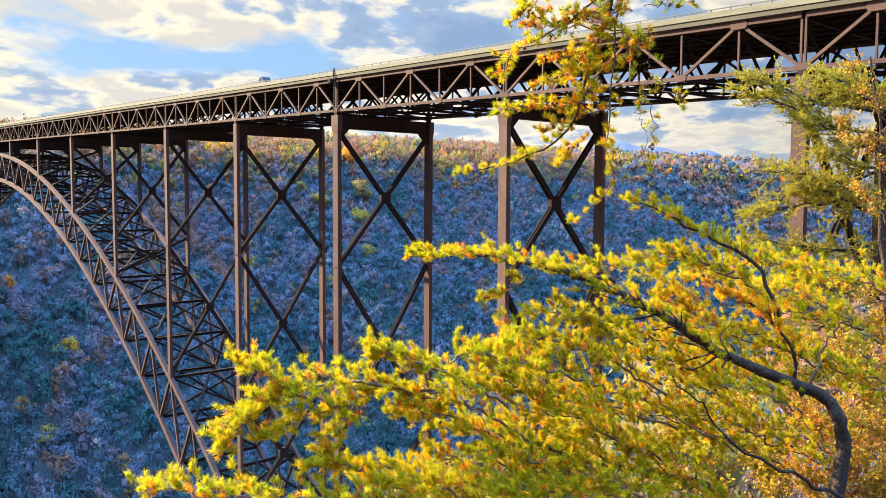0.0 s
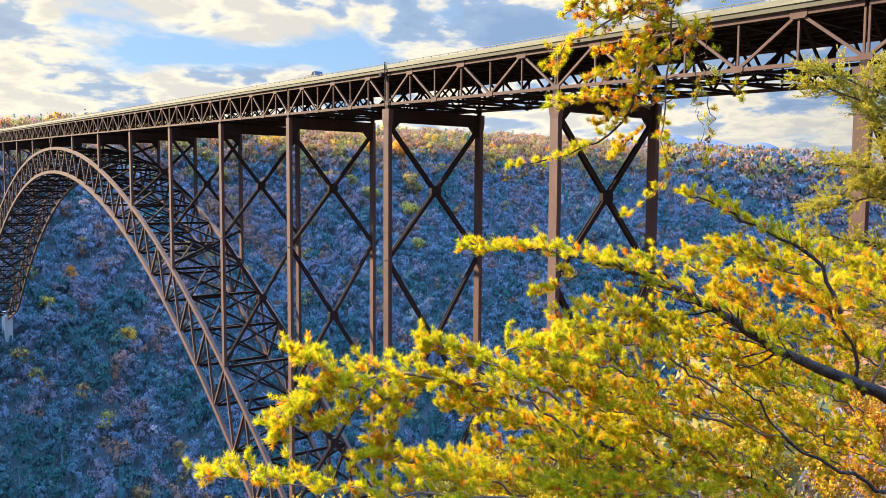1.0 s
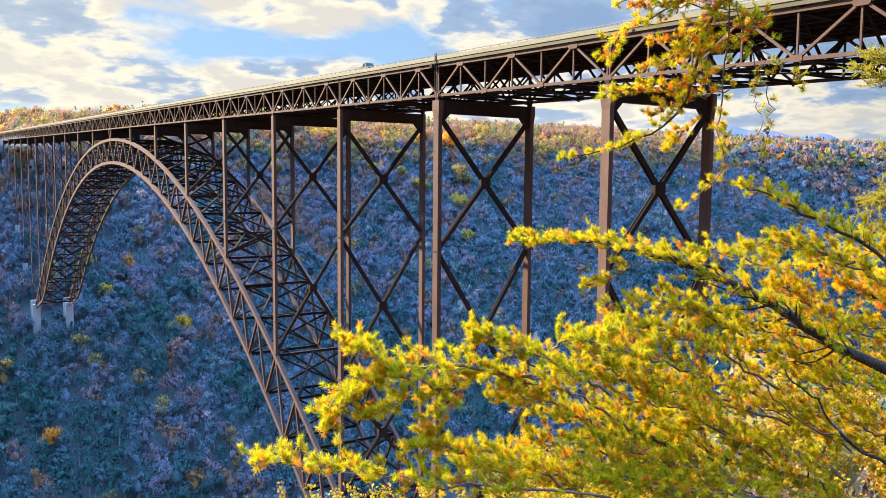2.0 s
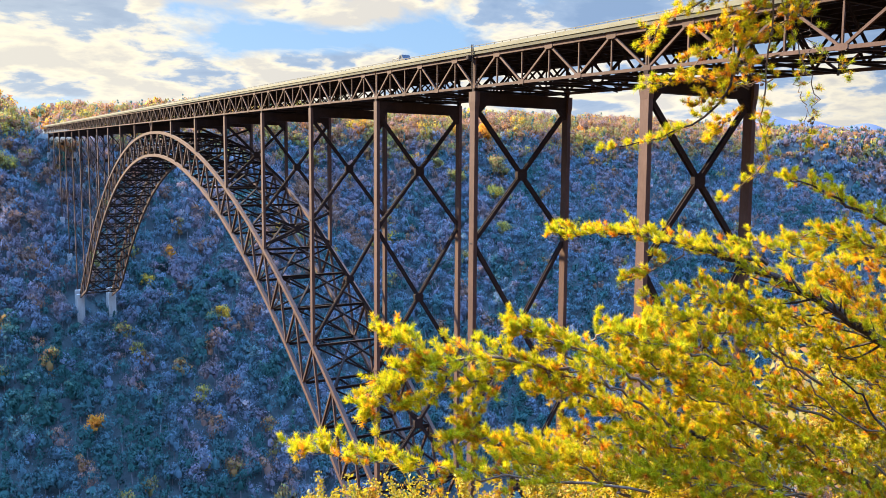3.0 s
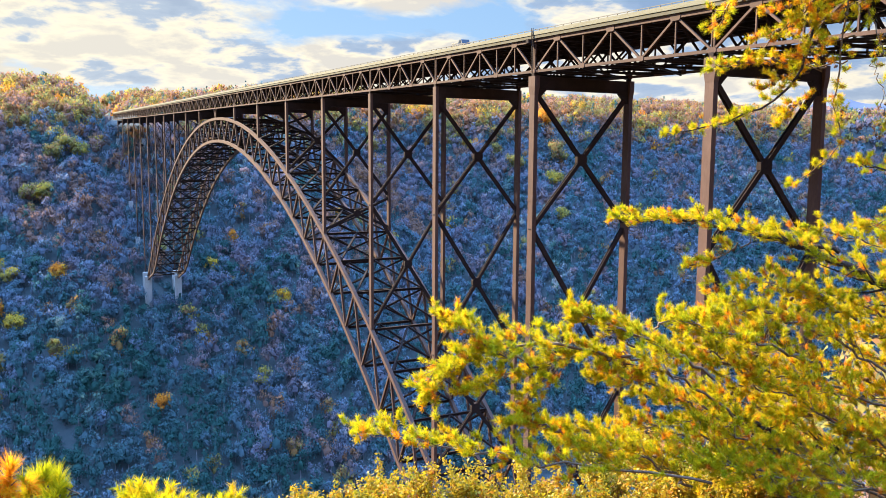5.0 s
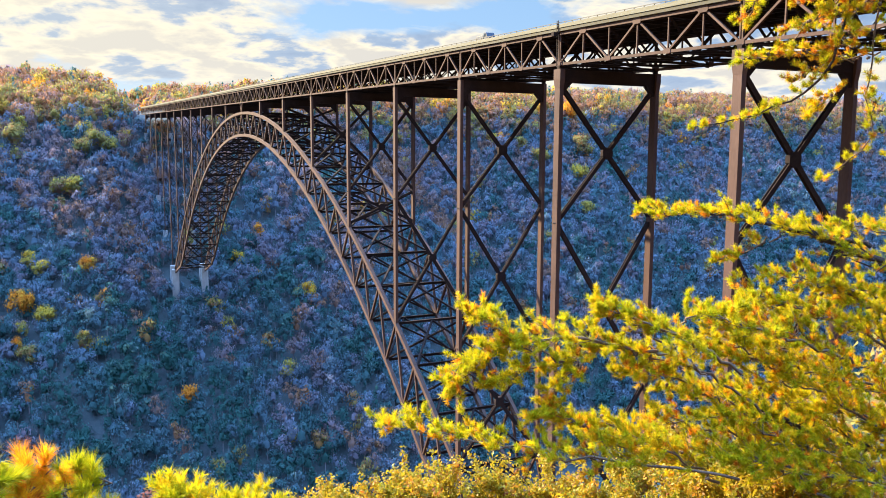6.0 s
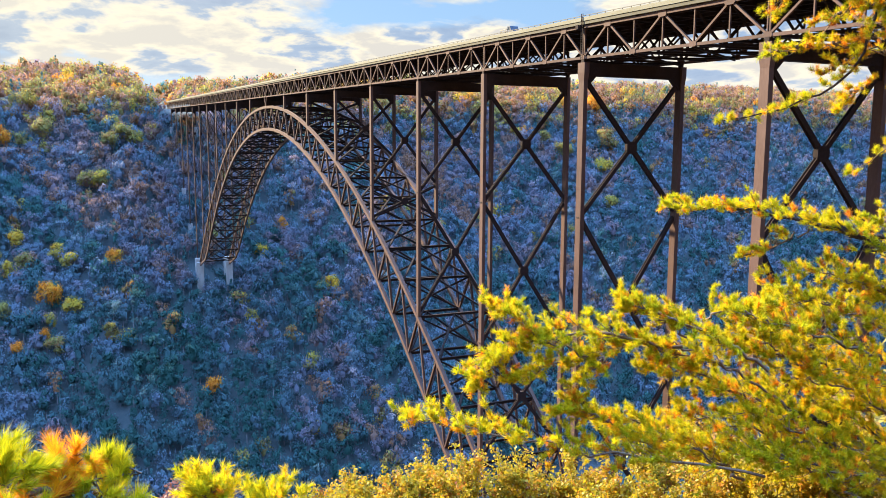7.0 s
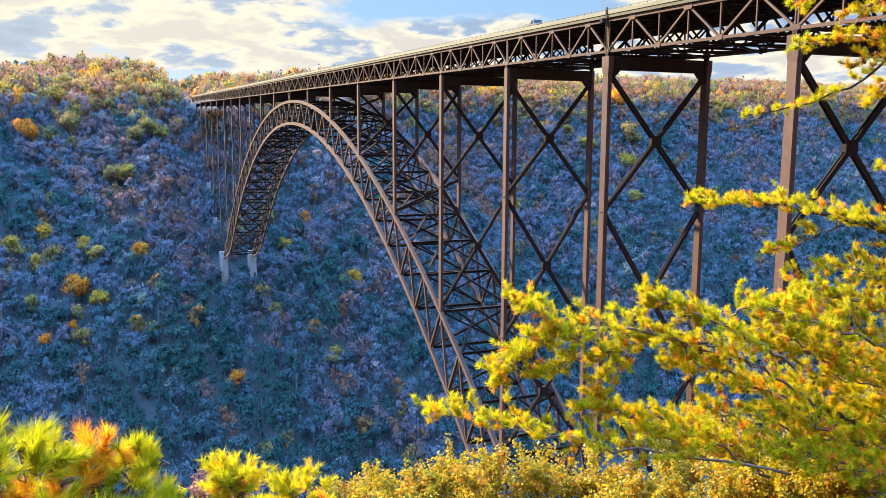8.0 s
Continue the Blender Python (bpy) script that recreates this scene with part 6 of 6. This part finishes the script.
bough(brush, 311, [(-69.26, -115.03, -20.46), (-69.21, -115.03, -19.77), (-69.24, -114.74, -19.04)], 0.018, 0.005, wide=0.9, twigs=30, start=0.1, material=GOLD, broad=True, needle=0.04, count=13, shoot_len=0.25, cones=0, hue=(0.40, 0.2), orange=0.1)
bough(brush, 312, [(-65.36, -116.99, -18.55), (-65.41, -117.02, -17.80), (-65.47, -116.77, -16.99)], 0.018, 0.005, wide=0.9, twigs=30, start=0.1, material=GOLD, broad=True, needle=0.04, count=13, shoot_len=0.25, cones=0, hue=(0.50, 0.2), orange=0.1)
bough(brush, 313, [(-64.78, -115.84, -18.87), (-64.80, -115.88, -18.06), (-64.88, -115.60, -17.18)], 0.018, 0.005, wide=0.9, twigs=30, start=0.1, material=GOLD, broad=True, needle=0.04, count=13, shoot_len=0.25, cones=0, hue=(0.60, 0.2), orange=0.1)
bough(brush, 314, [(-69.66, -118.59, -19.84), (-69.66, -118.60, -19.29), (-69.64, -118.39, -18.73)], 0.018, 0.005, wide=0.9, twigs=30, start=0.1, material=GOLD, broad=True, needle=0.04, count=13, shoot_len=0.25, cones=0, hue=(0.70, 0.2), orange=0.1)
bough(pine, 350, [(-70.68, -116.50, -17.34), (-71.17, -116.15, -17.00), (-71.61, -115.78, -16.79), (-72.05, -115.51, -16.74)], 0.015, 0.005, wide=0.65, twigs=44, start=0.0, cones=4, hue=(0.16, 0.15), orange=0.12)
bough(pine, 351, [(-69.98, -116.81, -17.05), (-70.46, -116.44, -16.71), (-70.89, -116.05, -16.50), (-71.32, -115.76, -16.46)], 0.015, 0.005, wide=0.65, twigs=44, start=0.0, cones=4, hue=(0.20, 0.15), orange=0.12)
bough(pine, 352, [(-69.53, -117.09, -16.56), (-70.01, -116.71, -16.22), (-70.43, -116.31, -16.01), (-70.84, -116.01, -15.97)], 0.015, 0.005, wide=0.65, twigs=44, start=0.0, cones=4, hue=(0.16, 0.15), orange=0.12)
bough(pine, 353, [(-69.08, -117.54, -16.29), (-69.54, -117.15, -15.96), (-69.94, -116.75, -15.76), (-70.33, -116.43, -15.72)], 0.015, 0.005, wide=0.65, twigs=44, start=0.0, cones=4, hue=(0.16, 0.15), orange=0.12)
bough(pine, 354, [(-71.62, -116.18, -17.42), (-72.12, -115.86, -17.08), (-72.58, -115.54, -16.87), (-73.02, -115.31, -16.81)], 0.015, 0.005, wide=0.65, twigs=44, start=0.0, cones=4, hue=(0.16, 0.15), orange=0.12)
bough(pine, 355, [(-72.33, -116.04, -17.80), (-72.83, -115.75, -17.46), (-73.29, -115.45, -17.26), (-73.73, -115.26, -17.19)], 0.015, 0.005, wide=0.65, twigs=44, start=0.0, cones=4, hue=(0.16, 0.15), orange=0.12)
bough(pine, 356, [(-71.12, -116.51, -18.08), (-71.59, -116.17, -17.74), (-72.03, -115.81, -17.54), (-72.46, -115.56, -17.48)], 0.015, 0.005, wide=0.65, twigs=44, start=0.0, cones=4, hue=(0.20, 0.15), orange=0.12)
bough(pine, 357, [(-70.19, -116.86, -18.01), (-70.65, -116.49, -17.68), (-71.07, -116.10, -17.47), (-71.49, -115.81, -17.42)], 0.015, 0.005, wide=0.65, twigs=44, start=0.0, cones=4, hue=(0.16, 0.15), orange=0.12)
bough(pine, 358, [(-69.43, -117.33, -17.71), (-69.87, -116.94, -17.38), (-70.27, -116.53, -17.18), (-70.68, -116.22, -17.13)], 0.015, 0.005, wide=0.65, twigs=44, start=0.0, cones=4, hue=(0.16, 0.15), orange=0.12)
bough(pine, 359, [(-71.72, -116.54, -18.43), (-72.18, -116.22, -18.10), (-72.61, -115.88, -17.90), (-73.04, -115.65, -17.83)], 0.015, 0.005, wide=0.65, twigs=44, start=0.0, cones=4, hue=(0.16, 0.15), orange=0.12)
bough(pine, 360, [(-72.86, -116.26, -18.25), (-73.33, -115.99, -17.92), (-73.78, -115.71, -17.72), (-74.20, -115.53, -17.64)], 0.015, 0.005, wide=0.65, twigs=44, start=0.0, cones=4, hue=(0.16, 0.15), orange=0.12)
bough(pine, 361, [(-73.61, -115.95, -18.17), (-74.10, -115.72, -17.83), (-74.55, -115.48, -17.62), (-74.97, -115.34, -17.54)], 0.015, 0.005, wide=0.65, twigs=44, start=0.0, cones=4, hue=(0.14, 0.15), orange=0.12)
bough(pine, 362, [(-70.79, -116.85, -18.39), (-71.24, -116.50, -18.06), (-71.66, -116.12, -17.86), (-72.08, -115.86, -17.80)], 0.015, 0.005, wide=0.65, twigs=44, start=0.0, cones=4, hue=(0.16, 0.15), orange=0.12)
bough(pine, 363, [(-69.96, -117.37, -18.77), (-70.38, -116.98, -18.45), (-70.77, -116.58, -18.26), (-71.18, -116.28, -18.20)], 0.015, 0.005, wide=0.65, twigs=44, start=0.0, cones=4, hue=(0.16, 0.15), orange=0.12)
bough(pine, 364, [(-69.46, -117.86, -18.59), (-69.86, -117.47, -18.27), (-70.23, -117.06, -18.09), (-70.61, -116.75, -18.04)], 0.015, 0.005, wide=0.65, twigs=44, start=0.0, cones=4, hue=(0.16, 0.15), orange=0.12)
bough(pine, 365, [(-72.87, -116.64, -18.89), (-73.32, -116.36, -18.56), (-73.74, -116.07, -18.36), (-74.15, -115.88, -18.28)], 0.015, 0.005, wide=0.65, twigs=44, start=0.0, cones=4, hue=(0.16, 0.15), orange=0.12)
bough(pine, 366, [(-75.03, -115.80, -18.36), (-75.50, -115.65, -18.03), (-75.93, -115.48, -17.81), (-76.34, -115.40, -17.71)], 0.015, 0.005, wide=0.34, twigs=44, start=0.0, cones=4, hue=(0.14, 0.15), orange=0.12)
bough(pine, 367, [(-70.97, -116.46, -16.33), (-71.48, -116.14, -16.00), (-71.94, -115.80, -15.80), (-72.37, -115.55, -15.75)], 0.015, 0.005, wide=0.65, twigs=44, start=0.0, cones=4, hue=(0.16, 0.15), orange=0.12)
bough(pine, 368, [(-68.61, -118.22, -16.35), (-69.04, -117.83, -16.02), (-69.41, -117.42, -15.83), (-69.77, -117.09, -15.79)], 0.015, 0.005, wide=0.65, twigs=44, start=0.0, cones=4, hue=(0.16, 0.15), orange=0.12)
bough(pine, 369, [(-68.92, -117.92, -17.51), (-69.34, -117.52, -17.19), (-69.71, -117.10, -16.99), (-70.09, -116.78, -16.95)], 0.015, 0.005, wide=0.65, twigs=44, start=0.0, cones=4, hue=(0.16, 0.15), orange=0.12)
bough(pine, 400, [(-68.36, -118.57, -17.90), (-68.71, -118.31, -17.68), (-69.02, -117.96, -17.53), (-69.34, -117.69, -17.49)], 0.014, 0.005, wide=0.5, twigs=24, start=0.0, cones=3, hue=(0.12, 0.14), orange=0.12)
bough(pine, 401, [(-71.22, -117.99, -17.51), (-71.60, -117.80, -17.30), (-71.93, -117.53, -17.16), (-72.26, -117.33, -17.11)], 0.014, 0.005, wide=0.5, twigs=24, start=0.0, cones=3, hue=(0.16, 0.14), orange=0.12)
bough(pine, 402, [(-69.17, -117.67, -18.87), (-69.55, -117.42, -18.64), (-69.89, -117.07, -18.49), (-70.23, -116.81, -18.44)], 0.014, 0.005, wide=0.5, twigs=24, start=0.0, cones=3, hue=(0.20, 0.14), orange=0.12)
bough(pine, 403, [(-68.66, -118.05, -17.53), (-69.03, -117.80, -17.31), (-69.37, -117.45, -17.15), (-69.70, -117.18, -17.11)], 0.014, 0.005, wide=0.5, twigs=24, start=0.0, cones=3, hue=(0.12, 0.14), orange=0.12)
bough(pine, 420, [(-76.22, -115.71, -16.86), (-76.62, -115.59, -17.01), (-77.03, -115.47, -17.08), (-77.40, -115.42, -17.21)], 0.012, 0.005, wide=0.38, twigs=34, start=0.05, cones=2)
bough(pine, 421, [(-76.38, -115.73, -16.90), (-76.59, -115.69, -17.10), (-76.77, -115.67, -17.30), (-76.88, -115.69, -17.43)], 0.012, 0.005, wide=0.30, twigs=26, start=0.05, cones=2)
bough(pine, 422, [(-76.97, -115.48, -16.79), (-77.26, -115.35, -16.88), (-77.50, -115.29, -17.05), (-77.71, -115.27, -17.26)], 0.012, 0.005, wide=0.34, twigs=30, start=0.05, cones=2)
bough(pine, 423, [(-75.18, -116.16, -17.16), (-75.49, -115.95, -16.99), (-75.78, -115.85, -17.01), (-76.03, -115.80, -17.10)], 0.012, 0.005, wide=0.36, twigs=30, start=0.05, cones=2)
bough(pine, 424, [(-75.67, -116.01, -16.79), (-75.90, -115.89, -16.61), (-76.13, -115.80, -16.49), (-76.34, -115.74, -16.37)], 0.012, 0.005, wide=0.26, twigs=26, start=0.05, cones=2)
bough(pine, 425, [(-75.19, -115.72, -16.71), (-74.97, -115.81, -16.61), (-74.75, -115.91, -16.56), (-74.58, -115.98, -16.51)], 0.012, 0.005, wide=0.34, twigs=26, start=0.05, cones=2)
bough(pine, 410, [(-70.58, -118.25, -18.69), (-71.11, -117.82, -18.37), (-71.77, -117.39, -17.94), (-72.05, -117.06, -17.48), (-72.33, -116.81, -17.08)], 0.03, 0.008, leafy=False)
bough(pine, 411, [(-71.77, -117.39, -17.94), (-72.15, -117.04, -17.76), (-72.60, -116.66, -17.25), (-72.75, -116.50, -16.89)], 0.014, 0.005, leafy=False)
bough(pine, 412, [(-70.69, -117.81, -17.34), (-70.48, -117.99, -16.66), (-70.27, -118.11, -16.36), (-70.14, -118.33, -16.05)], 0.02, 0.006, leafy=False)


# ---- the lorry on the deck ----
PAINT = surface("dark_lorry_paint", [(0.3, (0.02, 0.03, 0.05)), (0.7, (0.05, 0.07, 0.10))], 1.5, rough=0.7)
STAKE = surface("pale_stake_boards", [(0.3, (0.16, 0.15, 0.12)), (0.7, (0.28, 0.26, 0.21))], 2.0, rough=0.8)
RUBBER = surface("tyre_rubber", [(0.3, (0.015, 0.015, 0.015)), (0.7, (0.03, 0.03, 0.03))], 8.0, rough=0.9)
GLASS = surface("dark_cab_glass", [(0.3, (0.02, 0.025, 0.03)), (0.7, (0.04, 0.05, 0.06))], 1.0, rough=0.08)


def build_lorry(x, y):
    z = mid(y) + HALF + 0.93
    lorry = thing("stake_truck", "dark pickup lorry with pale stake-sided bed on the deck", "truck", (x, y, z))
    lorry.scale = (1.0, 0.85, 1.2)

    def own(s, name, mat, label="", parent=None):
        return s.make(name, mat, parent or lorry, label)

    s = Steel()
    s.block((-0.9, -3.2, 0.55), (0.9, 2.9, 0.75))
    own(s, "chassis", RUBBER)
    s = Steel()
    # cab profile, nose towards -Y
    outline = [(-3.3, 0.6), (-3.35, 1.15), (-3.2, 1.3), (-2.3, 1.38), (-1.75, 2.05), (-1.6, 2.12), (-0.55, 2.12), (-0.45, 2.0), (-0.42, 0.6)]
    s.prism([(u, w) for u, w in outline], (-0.95, 0, 0), (0.95, 0, 0), (0, 0, 1))
    body = own(s, "cab", PAINT)
    s = Steel()
    s.block((-0.97, -1.55, 1.45), (0.97, -0.65, 1.95))
    own(s, "side_window", GLASS, "dark side glass", body)
    s = Steel()
    s.block((-1.05, -0.35, 0.8), (1.05, 3.0, 0.95))
    bed = own(s, "bed", STAKE, "pale flat load bed")
    for k in range(8):
        yy = -0.3 + k * 3.25 / 7
        for xx in (-1.02, 1.02):
            s = Steel()
            s.box((xx, yy, 0.95), (xx, yy, 1.75), 0.06, 0.12, (0, 1, 0))
            own(s, "stake", STAKE, parent=bed)
    for xx in (-1.05, 1.05):
        for zz in (1.25, 1.65):
            s = Steel()
            s.box((xx, -0.35, zz), (xx, 3.0, zz), 0.05, 0.14)
            own(s, "side_board", STAKE, parent=bed)
    for yy in (-2.5, 1.7):
        for xx in (-0.85, 0.85):
            s = Steel()
            s.prism([(0.42 * math.cos(a * math.pi / 8), 0.42 * math.sin(a * math.pi / 8)) for a in range(16)], (xx - 0.12, yy, 0.42), (xx + 0.12, yy, 0.42), (0, 0, 1))
            wheel = own(s, "wheel", RUBBER)
            s = Steel()
            s.prism([(0.22 * math.cos(a * math.pi / 6), 0.22 * math.sin(a * math.pi / 6)) for a in range(12)], (xx - 0.14, yy, 0.42), (xx + 0.14, yy, 0.42), (0, 0, 1))
            own(s, "rim", GALV, parent=wheel)


build_lorry(3.0, 31.0)
